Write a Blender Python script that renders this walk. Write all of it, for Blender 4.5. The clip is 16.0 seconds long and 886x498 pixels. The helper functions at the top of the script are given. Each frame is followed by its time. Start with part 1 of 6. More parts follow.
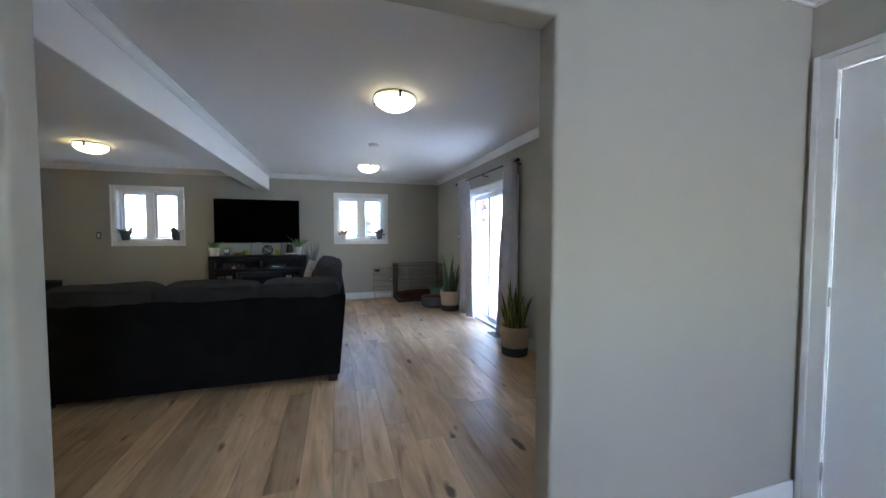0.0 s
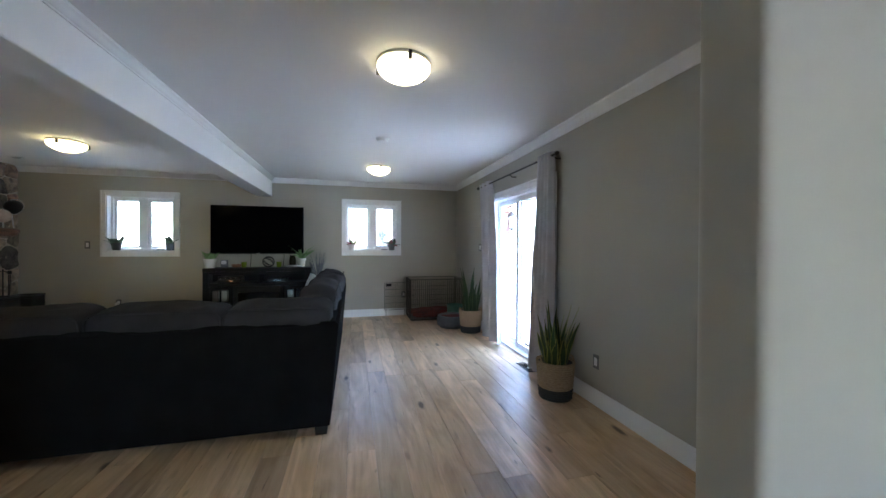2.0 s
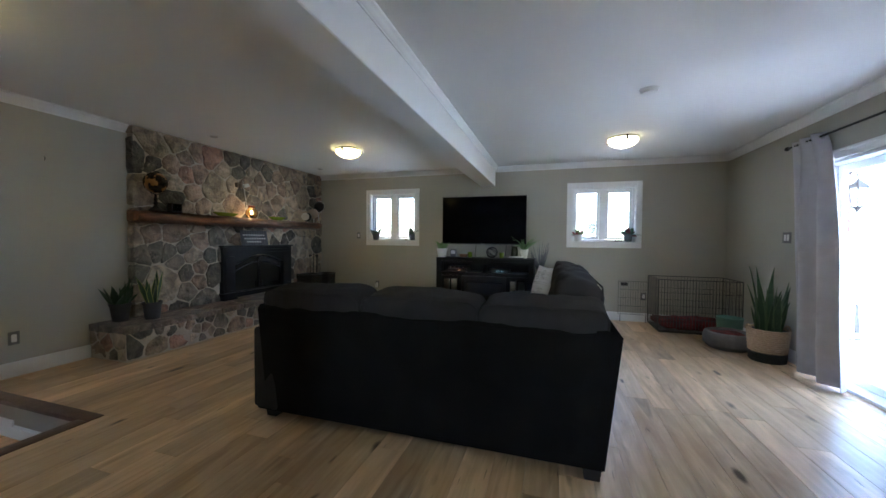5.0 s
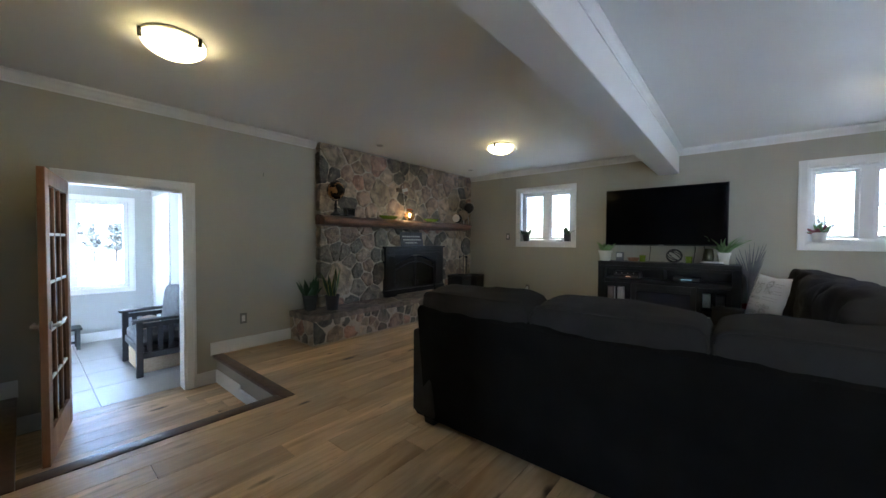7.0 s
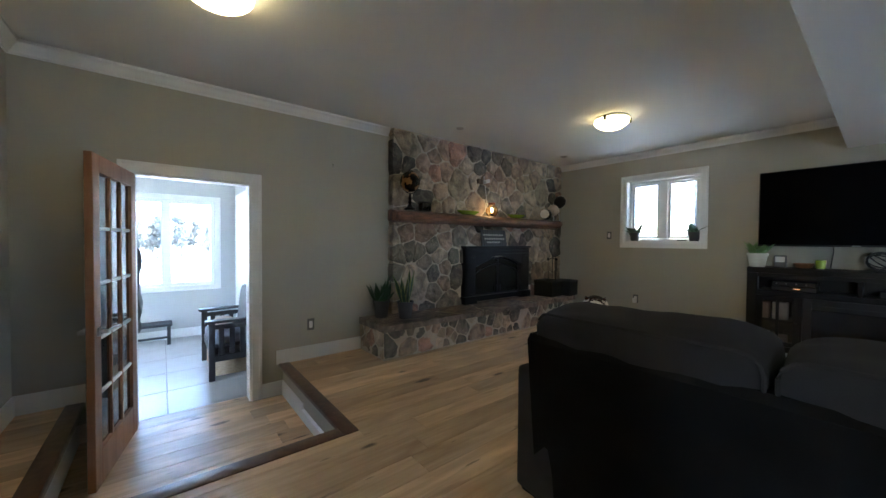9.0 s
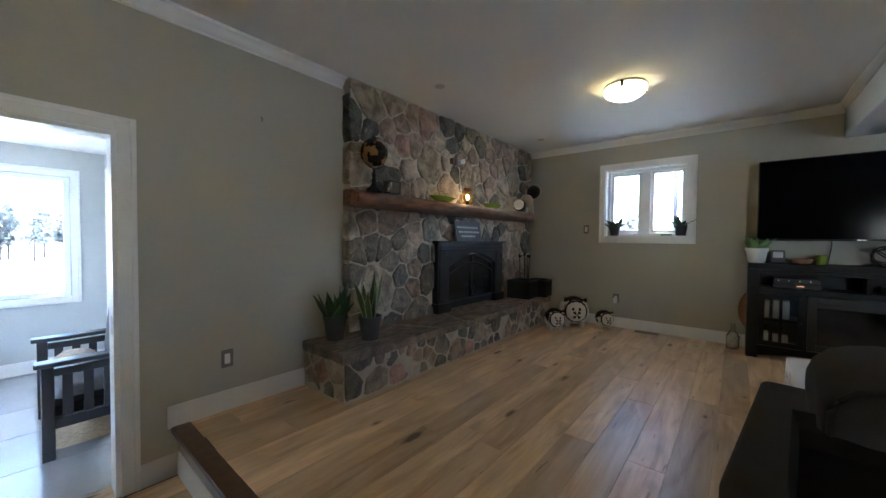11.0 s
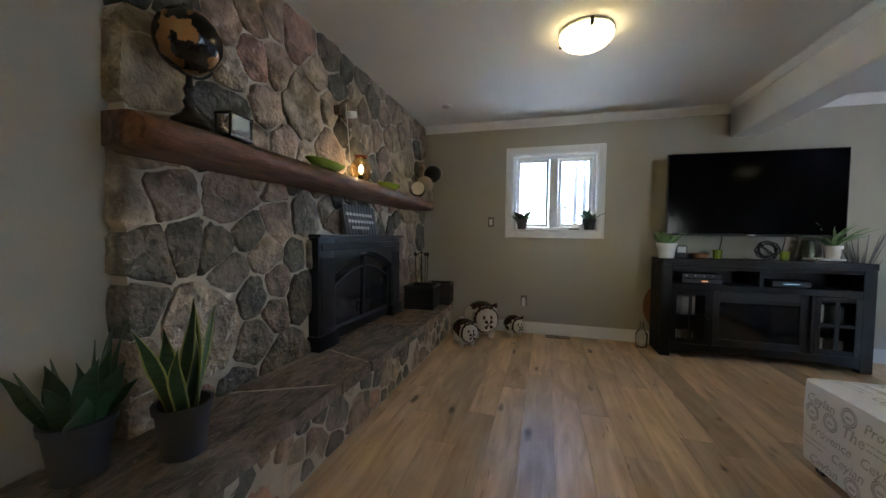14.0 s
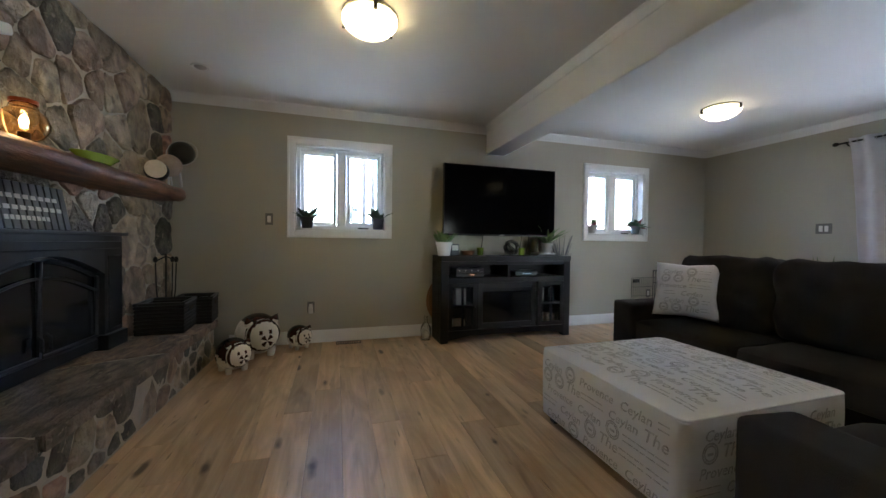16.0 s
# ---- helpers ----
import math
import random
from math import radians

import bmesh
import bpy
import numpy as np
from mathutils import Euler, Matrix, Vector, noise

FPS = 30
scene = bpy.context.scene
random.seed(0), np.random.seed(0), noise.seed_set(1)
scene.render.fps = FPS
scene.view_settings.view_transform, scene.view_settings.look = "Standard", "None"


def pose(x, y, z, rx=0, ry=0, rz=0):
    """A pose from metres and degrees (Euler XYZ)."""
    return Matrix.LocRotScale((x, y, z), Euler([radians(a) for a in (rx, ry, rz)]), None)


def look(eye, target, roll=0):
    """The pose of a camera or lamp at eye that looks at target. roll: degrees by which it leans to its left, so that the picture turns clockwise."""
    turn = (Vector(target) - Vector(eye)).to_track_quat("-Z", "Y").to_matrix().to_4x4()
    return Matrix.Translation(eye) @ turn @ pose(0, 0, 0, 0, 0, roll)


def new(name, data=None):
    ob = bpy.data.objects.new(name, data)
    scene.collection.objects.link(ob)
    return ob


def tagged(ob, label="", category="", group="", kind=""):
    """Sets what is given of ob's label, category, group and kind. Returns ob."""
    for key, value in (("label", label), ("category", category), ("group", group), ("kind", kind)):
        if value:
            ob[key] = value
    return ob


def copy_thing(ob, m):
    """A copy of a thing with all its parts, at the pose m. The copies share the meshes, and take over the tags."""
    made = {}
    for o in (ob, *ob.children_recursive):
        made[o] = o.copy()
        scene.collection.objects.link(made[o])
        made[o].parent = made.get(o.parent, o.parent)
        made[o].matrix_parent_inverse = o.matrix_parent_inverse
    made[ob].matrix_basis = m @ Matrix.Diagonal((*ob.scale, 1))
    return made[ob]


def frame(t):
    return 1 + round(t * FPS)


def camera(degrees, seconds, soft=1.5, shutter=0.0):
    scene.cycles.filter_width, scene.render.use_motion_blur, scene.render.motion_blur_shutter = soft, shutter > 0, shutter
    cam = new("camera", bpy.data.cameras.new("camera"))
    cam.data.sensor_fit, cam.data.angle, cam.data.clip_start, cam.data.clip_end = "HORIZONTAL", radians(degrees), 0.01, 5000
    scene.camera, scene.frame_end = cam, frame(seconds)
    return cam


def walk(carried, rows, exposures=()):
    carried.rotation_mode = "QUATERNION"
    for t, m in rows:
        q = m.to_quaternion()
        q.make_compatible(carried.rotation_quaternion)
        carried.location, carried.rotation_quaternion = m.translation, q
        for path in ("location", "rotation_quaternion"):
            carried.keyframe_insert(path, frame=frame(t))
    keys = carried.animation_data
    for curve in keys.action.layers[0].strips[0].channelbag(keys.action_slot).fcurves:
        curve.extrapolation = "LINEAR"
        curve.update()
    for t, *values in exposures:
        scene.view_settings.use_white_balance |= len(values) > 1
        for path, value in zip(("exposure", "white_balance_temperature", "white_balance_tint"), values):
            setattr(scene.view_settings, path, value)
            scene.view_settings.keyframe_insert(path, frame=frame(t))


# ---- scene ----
cam = camera(103.0, 16.0)
PATH = [
    (0, (0.009, 0.301, 1.368), (0.59, 2.213, 1.284), 0.1),
    (0.5, (0.059, 0.482, 1.366), (0.613, 2.402, 1.284), 0.1),
    (1, (0.116, 0.705, 1.357), (0.666, 2.626, 1.286), 0.1),
    (1.5, (0.165, 0.898, 1.353), (0.712, 2.821, 1.302), 0.1),
    (2, (0.193, 1.056, 1.353), (0.683, 2.995, 1.334), 0.3),
    (2.5, (0.165, 1.177, 1.349), (0.539, 3.142, 1.335), 0.4),
    (3, (0.107, 1.358, 1.313), (0.336, 3.345, 1.304), 0.3),
    (3.5, (0.025, 1.473, 1.29), (0.106, 3.471, 1.265), 0.2),
    (4, (-0.064, 1.572, 1.289), (-0.176, 3.568, 1.248), 0.3),
    (4.5, (-0.16, 1.65, 1.285), (-0.527, 3.615, 1.237), 0.3),
    (6.8, (-0.532, 1.9, 1.278), (-1.745, 3.489, 1.22), 0.5),
    (7, (-0.567, 1.954, 1.25), (-1.85, 3.487, 1.203), 0.3),
    (7.5, (-0.754, 2.042, 1.231), (-2.187, 3.436, 1.185), 0.4),
    (8, (-0.899, 2.125, 1.214), (-2.432, 3.409, 1.178), 0.2),
    (8.5, (-1.154, 2.205, 1.22), (-2.704, 3.468, 1.175), 0.4),
    (8.7, (-1.157, 2.275, 1.223), (-2.729, 3.511, 1.176), 0.5),
    (10.8, (-2.178, 2.66, 1.154), (-3.492, 4.167, 1.114), 0.4),
    (11, (-2.258, 2.683, 1.175), (-3.539, 4.218, 1.119), 0.6),
    (11.5, (-2.5, 2.796, 1.167), (-3.656, 4.428, 1.123), 0.6),
    (12, (-2.729, 2.914, 1.158), (-3.76, 4.627, 1.107), 0.6),
    (12.5, (-2.927, 3.028, 1.175), (-3.865, 4.792, 1.09), 0.5),
    (13, (-3.114, 3.151, 1.164), (-3.944, 4.969, 1.07), 0.7),
    (13.5, (-3.255, 3.344, 1.163), (-3.939, 5.222, 1.072), 0.6),
    (14, (-3.295, 3.545, 1.156), (-3.845, 5.466, 1.082), 0.8),
    (14.5, (-3.329, 3.667, 1.162), (-3.669, 5.637, 1.095), 0.6),
    (15, (-3.326, 3.77, 1.155), (-3.367, 5.769, 1.106), 0.7),
    (15.5, (-3.306, 3.826, 1.142), (-3.011, 5.803, 1.096), 0.7),
    (16, (-3.249, 3.826, 1.119), (-2.672, 5.74, 1.078), 0.7),
]
walk(cam, [(t, look(eye, target, roll)) for t, eye, target, roll in PATH],
     [(0.0, 5.64, 5700.0, 9.0), (2.0, 5.76, 5740.0, 8.5), (4.5, 5.72, 5850.0, 8.0), (8.5, 5.83, 5780.0, 8.0), (11.0, 5.87, 5740.0, 9.5), (13.0, 5.87, 5820.0, 10.0), (16.0, 5.87, 6060.0, 10.5)])

# ---- world, sun, large lights ----
world = bpy.data.worlds.new("world")
scene.world = world
world.use_nodes = True
wn = world.node_tree.nodes
sky = wn.new("ShaderNodeTexSky")
sky.sky_type, sky.sun_disc = "NISHITA", False
sky.sun_elevation, sky.sun_rotation = radians(74), radians(185)
sky.dust_density, sky.air_density = 1.0, 1.0
wn["Background"].inputs["Strength"].default_value = 0.15
world.node_tree.links.new(sky.outputs[0], wn["Background"].inputs["Color"])
sun = new("sun", bpy.data.lights.new("sun", "SUN"))
sun.data.energy, sun.data.angle, sun.data.color = 1.5, radians(12), (1.0, 0.96, 0.9)
SUN_WAY = Vector((math.sin(radians(185)) * math.cos(radians(74)), math.cos(radians(185)) * math.cos(radians(74)), math.sin(radians(74))))
sun.matrix_world = look(SUN_WAY * 30, (0, 0, 0))


def window_light(eye, target, w, h, power, colour=(0.86, 0.93, 1.0)):
    lamp = new("window_light", bpy.data.lights.new("window_light", "AREA"))
    lamp.data.shape, lamp.data.size, lamp.data.size_y = "RECTANGLE", w, h
    lamp.data.energy, lamp.data.color = power, colour
    lamp.matrix_world = look(eye, target)
    return lamp


window_light((0.9, -2.44, 1.5), (0.9, 0, 1.4), 0.58, 0.68, 0.50, (0.96, 0.965, 1.0))


# ---- materials ----
def mat(name, a, b=None, scale=6.0, rough=0.6, bump=0.0, fine=60.0, metal=0.0, stretch=(1, 1, 1), rand=0.0, sheen=0.0, coat=0.0, spec=0.5):
    """Two colours mixed by noise at two scales, with fine relief; rand shifts the tone from piece to piece."""
    m = bpy.data.materials.new(name)
    m.use_nodes = True
    n, l = m.node_tree.nodes, m.node_tree.links
    p = n["Principled BSDF"]
    b = b or tuple(c * 0.86 for c in a)
    co = n.new("ShaderNodeTexCoord")
    mp = n.new("ShaderNodeMapping")
    mp.inputs["Scale"].default_value = stretch
    l.new(co.outputs["Object"], mp.inputs["Vector"])
    n1, n2 = n.new("ShaderNodeTexNoise"), n.new("ShaderNodeTexNoise")
    n1.inputs["Scale"].default_value, n1.inputs["Detail"].default_value = scale, 5
    n2.inputs["Scale"].default_value, n2.inputs["Detail"].default_value = fine, 3
    for t in (n1, n2):
        l.new(mp.outputs[0], t.inputs["Vector"])
    add = n.new("ShaderNodeMath")
    add.operation = "MULTIPLY_ADD"
    l.new(n2.outputs["Fac"], add.inputs[0])
    add.inputs[1].default_value = 0.35
    l.new(n1.outputs["Fac"], add.inputs[2])
    ramp = n.new("ShaderNodeValToRGB")
    ramp.color_ramp.elements[0].position, ramp.color_ramp.elements[1].position = 0.45, 0.9
    ramp.color_ramp.elements[0].color, ramp.color_ramp.elements[1].color = (*a, 1), (*b, 1)
    l.new(add.outputs[0], ramp.inputs[0])
    out = ramp.outputs[0]
    if rand:
        info = n.new("ShaderNodeObjectInfo")
        hsv = n.new("ShaderNodeHueSaturation")
        mr = n.new("ShaderNodeMapRange")
        mr.inputs["To Min"].default_value, mr.inputs["To Max"].default_value = 1 - rand, 1 + rand
        l.new(info.outputs["Random"], mr.inputs["Value"])
        l.new(mr.outputs[0], hsv.inputs["Value"])
        l.new(out, hsv.inputs["Color"])
        out = hsv.outputs[0]
    l.new(out, p.inputs["Base Color"])
    rr = n.new("ShaderNodeMapRange")
    rr.inputs["To Min"].default_value, rr.inputs["To Max"].default_value = max(0.02, rough - 0.07), min(1, rough + 0.07)
    l.new(n1.outputs["Fac"], rr.inputs["Value"])
    l.new(rr.outputs[0], p.inputs["Roughness"])
    p.inputs["Metallic"].default_value = metal
    p.inputs["Specular IOR Level"].default_value = spec
    if sheen:
        p.inputs["Sheen Weight"].default_value = sheen
    if coat:
        p.inputs["Coat Weight"].default_value = coat
    if bump:
        bp = n.new("ShaderNodeBump")
        bp.inputs["Strength"].default_value, bp.inputs["Distance"].default_value = bump, 0.01
        l.new(add.outputs[0], bp.inputs["Height"])
        l.new(bp.outputs[0], p.inputs["Normal"])
    return m


def glow(name, colour, strength):
    m = bpy.data.materials.new(name)
    m.use_nodes = True
    p = m.node_tree.nodes["Principled BSDF"]
    p.inputs["Base Color"].default_value = (0.9, 0.88, 0.82, 1)
    p.inputs["Emission Color"].default_value, p.inputs["Emission Strength"].default_value = (*colour, 1), strength
    return m


def glass_mat(name, tint=(1, 1, 1), rough=0.0):
    m = bpy.data.materials.new(name)
    m.use_nodes = True
    p = m.node_tree.nodes["Principled BSDF"]
    p.inputs["Base Color"].default_value = (*tint, 1)
    p.inputs["Transmission Weight"].default_value, p.inputs["Roughness"].default_value, p.inputs["IOR"].default_value = 1.0, rough, 1.45
    return m


def plank_mat(name, light, mid, dark, rough=0.27):
    """Oak boards along local y with grain, knots, cracks and a tone of their own."""
    m = bpy.data.materials.new(name)
    m.use_nodes = True
    n, l = m.node_tree.nodes, m.node_tree.links
    p = n["Principled BSDF"]
    co, info = n.new("ShaderNodeTexCoord"), n.new("ShaderNodeObjectInfo")
    sh = n.new("ShaderNodeVectorMath")
    sh.operation = "MULTIPLY_ADD"
    l.new(info.outputs["Random"], sh.inputs[0])
    sh.inputs[1].default_value = (37.0, 91.0, 13.0)
    l.new(co.outputs["Object"], sh.inputs[2])

    def noise_at(sx, sy, scale, detail, dist=0.0):
        mp, t = n.new("ShaderNodeMapping"), n.new("ShaderNodeTexNoise")
        mp.inputs["Scale"].default_value = (sx, sy, 1)
        t.inputs["Scale"].default_value, t.inputs["Detail"].default_value, t.inputs["Distortion"].default_value = scale, detail, dist
        l.new(sh.outputs[0], mp.inputs["Vector"])
        l.new(mp.outputs[0], t.inputs["Vector"])
        return t.outputs["Fac"]

    broad, grain, fine = noise_at(3.2, 0.75, 2.0, 4, 1.2), noise_at(12, 0.5, 3.0, 4, 0.6), noise_at(70, 2.0, 3.0, 3)
    knot = n.new("ShaderNodeTexVoronoi")
    mp = n.new("ShaderNodeMapping")
    mp.inputs["Scale"].default_value = (6.4, 2.2, 1)
    l.new(sh.outputs[0], mp.inputs["Vector"])
    wob = n.new("ShaderNodeVectorMath")
    wob.operation = "MULTIPLY_ADD"
    wn_ = n.new("ShaderNodeTexNoise")
    wn_.inputs["Scale"].default_value = 9
    l.new(sh.outputs[0], wn_.inputs["Vector"])
    l.new(wn_.outputs["Color"], wob.inputs[0])
    wob.inputs[1].default_value = (0.22, 0.22, 0)
    l.new(mp.outputs[0], wob.inputs[2])
    l.new(wob.outputs[0], knot.inputs["Vector"])
    knot.inputs["Scale"].default_value = 1.0
    kr = n.new("ShaderNodeValToRGB")
    kr.color_ramp.elements[0].position, kr.color_ramp.elements[1].position = 0.10, 0.20
    kr.color_ramp.elements[0].color, kr.color_ramp.elements[1].color = (1, 1, 1, 1), (0, 0, 0, 1)
    # a knot's size changes from one to the next, and some fade out altogether
    ksep, kmr, kad = n.new("ShaderNodeSeparateColor"), n.new("ShaderNodeMapRange"), n.new("ShaderNodeMath")
    kmr.inputs["To Min"].default_value, kmr.inputs["To Max"].default_value = -0.03, 0.20
    kad.operation = "ADD"
    l.new(knot.outputs["Color"], ksep.inputs[0])
    l.new(ksep.outputs[0], kmr.inputs["Value"])
    l.new(knot.outputs["Distance"], kad.inputs[0])
    l.new(kmr.outputs[0], kad.inputs[1])
    l.new(kad.outputs[0], kr.inputs[0])
    # dark mineral streaks
    streak = n.new("ShaderNodeValToRGB")
    streak.color_ramp.elements[0].position, streak.color_ramp.elements[1].position = 0.58, 0.80
    streak.color_ramp.elements[0].color, streak.color_ramp.elements[1].color = (0, 0, 0, 1), (1, 1, 1, 1)
    l.new(noise_at(4.5, 0.45, 2.2, 3, 1.2), streak.inputs[0])
    crack = n.new("ShaderNodeValToRGB")
    crack.color_ramp.elements[0].position, crack.color_ramp.elements[1].position = 0.70, 0.76
    crack.color_ramp.elements[0].color, crack.color_ramp.elements[1].color = (0, 0, 0, 1), (1, 1, 1, 1)
    l.new(noise_at(14, 1.4, 3.0, 2, 0.5), crack.inputs[0])
    r1 = n.new("ShaderNodeValToRGB")
    for e, (pos, c) in zip(r1.color_ramp.elements, ((0.3, light), (0.7, mid))):
        e.position, e.color = pos, (*c, 1)
    l.new(broad, r1.inputs[0])
    r2 = n.new("ShaderNodeMix")
    r2.data_type = "RGBA"
    r2.blend_type = "MULTIPLY"
    g = n.new("ShaderNodeValToRGB")
    g.color_ramp.elements[0].position, g.color_ramp.elements[1].position = 0.3, 0.68
    g.color_ramp.elements[0].color, g.color_ramp.elements[1].color = (0.82, 0.77, 0.71, 1), (1, 1, 1, 1)
    l.new(grain, g.inputs[0])
    r2.inputs["Factor"].default_value = 0.9
    l.new(r1.outputs[0], r2.inputs["A"])
    l.new(g.outputs[0], r2.inputs["B"])
    last = r2.outputs["Result"]
    for fac, c, k in ((streak.outputs[0], dark, 0.62), (crack.outputs[0], dark, 0.6), (kr.outputs[0], tuple(v * 0.6 for v in dark), 0.92)):
        mx, mu = n.new("ShaderNodeMix"), n.new("ShaderNodeMath")
        mx.data_type = "RGBA"
        mu.operation = "MULTIPLY"
        mu.inputs[1].default_value = k
        l.new(fac, mu.inputs[0])
        l.new(mu.outputs[0], mx.inputs["Factor"])
        l.new(last, mx.inputs["A"])
        mx.inputs["B"].default_value = (*c, 1)
        last = mx.outputs["Result"]
    hsv, mr = n.new("ShaderNodeHueSaturation"), n.new("ShaderNodeMapRange")
    mr.inputs["To Min"].default_value, mr.inputs["To Max"].default_value = 0.74, 1.20
    l.new(info.outputs["Random"], mr.inputs["Value"])
    l.new(mr.outputs[0], hsv.inputs["Value"])
    l.new(last, hsv.inputs["Color"])
    l.new(hsv.outputs[0], p.inputs["Base Color"])
    rr = n.new("ShaderNodeMapRange")
    rr.inputs["To Min"].default_value, rr.inputs["To Max"].default_value = rough - 0.06, rough + 0.12
    l.new(grain, rr.inputs["Value"])
    l.new(rr.outputs[0], p.inputs["Roughness"])
    bp = n.new("ShaderNodeBump")
    bp.inputs["Strength"].default_value, bp.inputs["Distance"].default_value = 0.12, 0.004
    l.new(fine, bp.inputs["Height"])
    l.new(bp.outputs[0], p.inputs["Normal"])
    return m


def stone_mat(name, tones, spots=0.5, stretch=(1, 1, 1)):
    """Fieldstone: one tone a stone, with blotches, veins and a rough split face."""
    m = bpy.data.materials.new(name)
    m.use_nodes = True
    n, l = m.node_tree.nodes, m.node_tree.links
    p = n["Principled BSDF"]
    co, info = n.new("ShaderNodeTexCoord"), n.new("ShaderNodeObjectInfo")
    ramp = n.new("ShaderNodeValToRGB")
    ramp.color_ramp.interpolation = "CONSTANT"
    while len(ramp.color_ramp.elements) < len(tones):
        ramp.color_ramp.elements.new(0.5)
    for i, (e, c) in enumerate(zip(ramp.color_ramp.elements, tones)):
        e.position, e.color = i / len(tones), (*c, 1)
    l.new(info.outputs["Random"], ramp.inputs[0])
    sh = n.new("ShaderNodeVectorMath")
    sh.operation = "MULTIPLY_ADD"
    l.new(info.outputs["Random"], sh.inputs[0])
    sh.inputs[1].default_value = (51.0, 17.0, 77.0)
    mp = n.new("ShaderNodeMapping")
    mp.inputs["Scale"].default_value = stretch
    l.new(co.outputs["Object"], mp.inputs["Vector"])
    l.new(mp.outputs[0], sh.inputs[2])
    n1, n2, n3 = (n.new("ShaderNodeTexNoise") for _ in range(3))
    for t, s, d, w in ((n1, 7, 6, 0.8), (n2, 34, 6, 0.3), (n3, 13, 4, 2.5)):
        t.inputs["Scale"].default_value, t.inputs["Detail"].default_value, t.inputs["Distortion"].default_value = s, d, w
        l.new(sh.outputs[0], t.inputs["Vector"])
    g = n.new("ShaderNodeValToRGB")
    g.color_ramp.elements[0].position, g.color_ramp.elements[1].position = 0.36, 0.66
    g.color_ramp.elements[0].color, g.color_ramp.elements[1].color = (0.45, 0.45, 0.47, 1), (1.42, 1.34, 1.24, 1)
    l.new(n1.outputs["Fac"], g.inputs[0])
    mx = n.new("ShaderNodeMix")
    mx.data_type, mx.blend_type = "RGBA", "MULTIPLY"
    mx.inputs["Factor"].default_value = 0.85
    l.new(ramp.outputs[0], mx.inputs["A"])
    l.new(g.outputs[0], mx.inputs["B"])
    v = n.new("ShaderNodeValToRGB")
    v.color_ramp.elements[0].position, v.color_ramp.elements[1].position = 0.60, 0.72
    v.color_ramp.elements[0].color, v.color_ramp.elements[1].color = (0, 0, 0, 1), (spots, spots, spots, 1)
    l.new(n3.outputs["Fac"], v.inputs[0])
    m2 = n.new("ShaderNodeMix")
    m2.data_type = "RGBA"
    l.new(v.outputs[0], m2.inputs["Factor"])
    l.new(mx.outputs["Result"], m2.inputs["A"])
    m2.inputs["B"].default_value = (0.50, 0.43, 0.36, 1)
    l.new(m2.outputs["Result"], p.inputs["Base Color"])
    p.inputs["Roughness"].default_value = 0.82
    ad = n.new("ShaderNodeMath")
    ad.operation = "ADD"
    l.new(n1.outputs["Fac"], ad.inputs[0])
    l.new(n2.outputs["Fac"], ad.inputs[1])
    bp = n.new("ShaderNodeBump")
    bp.inputs["Strength"].default_value, bp.inputs["Distance"].default_value = 1.0, 0.032
    l.new(ad.outputs[0], bp.inputs["Height"])
    l.new(bp.outputs[0], p.inputs["Normal"])
    return m


PAINT = mat("greige_paint", (0.425, 0.403, 0.343), (0.408, 0.386, 0.328), 1.3, 0.72, 0.06, 260, spec=0.3)
CEIL = mat("ceiling_paint", (0.80, 0.79, 0.775), (0.78, 0.77, 0.755), 1.0, 0.7, 0.05, 180, spec=0.3)
TRIM = mat("white_trim", (0.78, 0.78, 0.77), (0.74, 0.74, 0.73), 4, 0.4, 0.03, 90)
VINYL = mat("white_vinyl", (0.80, 0.81, 0.82), (0.77, 0.78, 0.79), 3, 0.35)
OAK = plank_mat("oak_plank", (0.775, 0.56, 0.352), (0.52, 0.343, 0.195), (0.12, 0.058, 0.027), 0.33)
NOSING = mat("dark_nosing", (0.12, 0.06, 0.035), (0.07, 0.035, 0.02), 5, 0.35, 0.1, 70, stretch=(4, 4, 4))
STONE = stone_mat("fieldstone", ((0.330, 0.272, 0.209), (0.359, 0.277, 0.219), (0.160, 0.154, 0.138), (0.408, 0.340, 0.262), (0.389, 0.247, 0.194), (0.233, 0.216, 0.184), (0.311, 0.272, 0.209), (0.112, 0.114, 0.108), (0.427, 0.365, 0.287), (0.292, 0.228, 0.180), (0.194, 0.183, 0.163), (0.136, 0.124, 0.108), (0.350, 0.292, 0.219)))
SLAB = stone_mat("hearth_slab", ((0.225, 0.183, 0.155), (0.26, 0.19, 0.148), (0.205, 0.177, 0.157)), 0.55, (2.6, 0.9, 1.0))
MORTAR = mat("mortar", (0.53, 0.472, 0.388), (0.40, 0.35, 0.285), 9, 0.95, 0.8, 120)
MANTEL = mat("mantel_timber", (0.23, 0.098, 0.046), (0.045, 0.020, 0.012), 4.0, 0.5, 0.9, 26, stretch=(7, 1.3, 7))
IRON = mat("black_iron", (0.013, 0.014, 0.016), (0.02, 0.0205, 0.022), 9, 0.45, 0.08, 150, metal=0.5)
DARKGLASS = mat("dark_glass", (0.008, 0.008, 0.009), (0.012, 0.011, 0.011), 4, 0.12)
SCREEN = mat("tv_screen", (0.002, 0.002, 0.0025), (0.003, 0.003, 0.0035), 2, 0.11, spec=0.025)
BLACKP = mat("black_plastic", (0.014, 0.014, 0.015), (0.02, 0.02, 0.02), 8, 0.4)
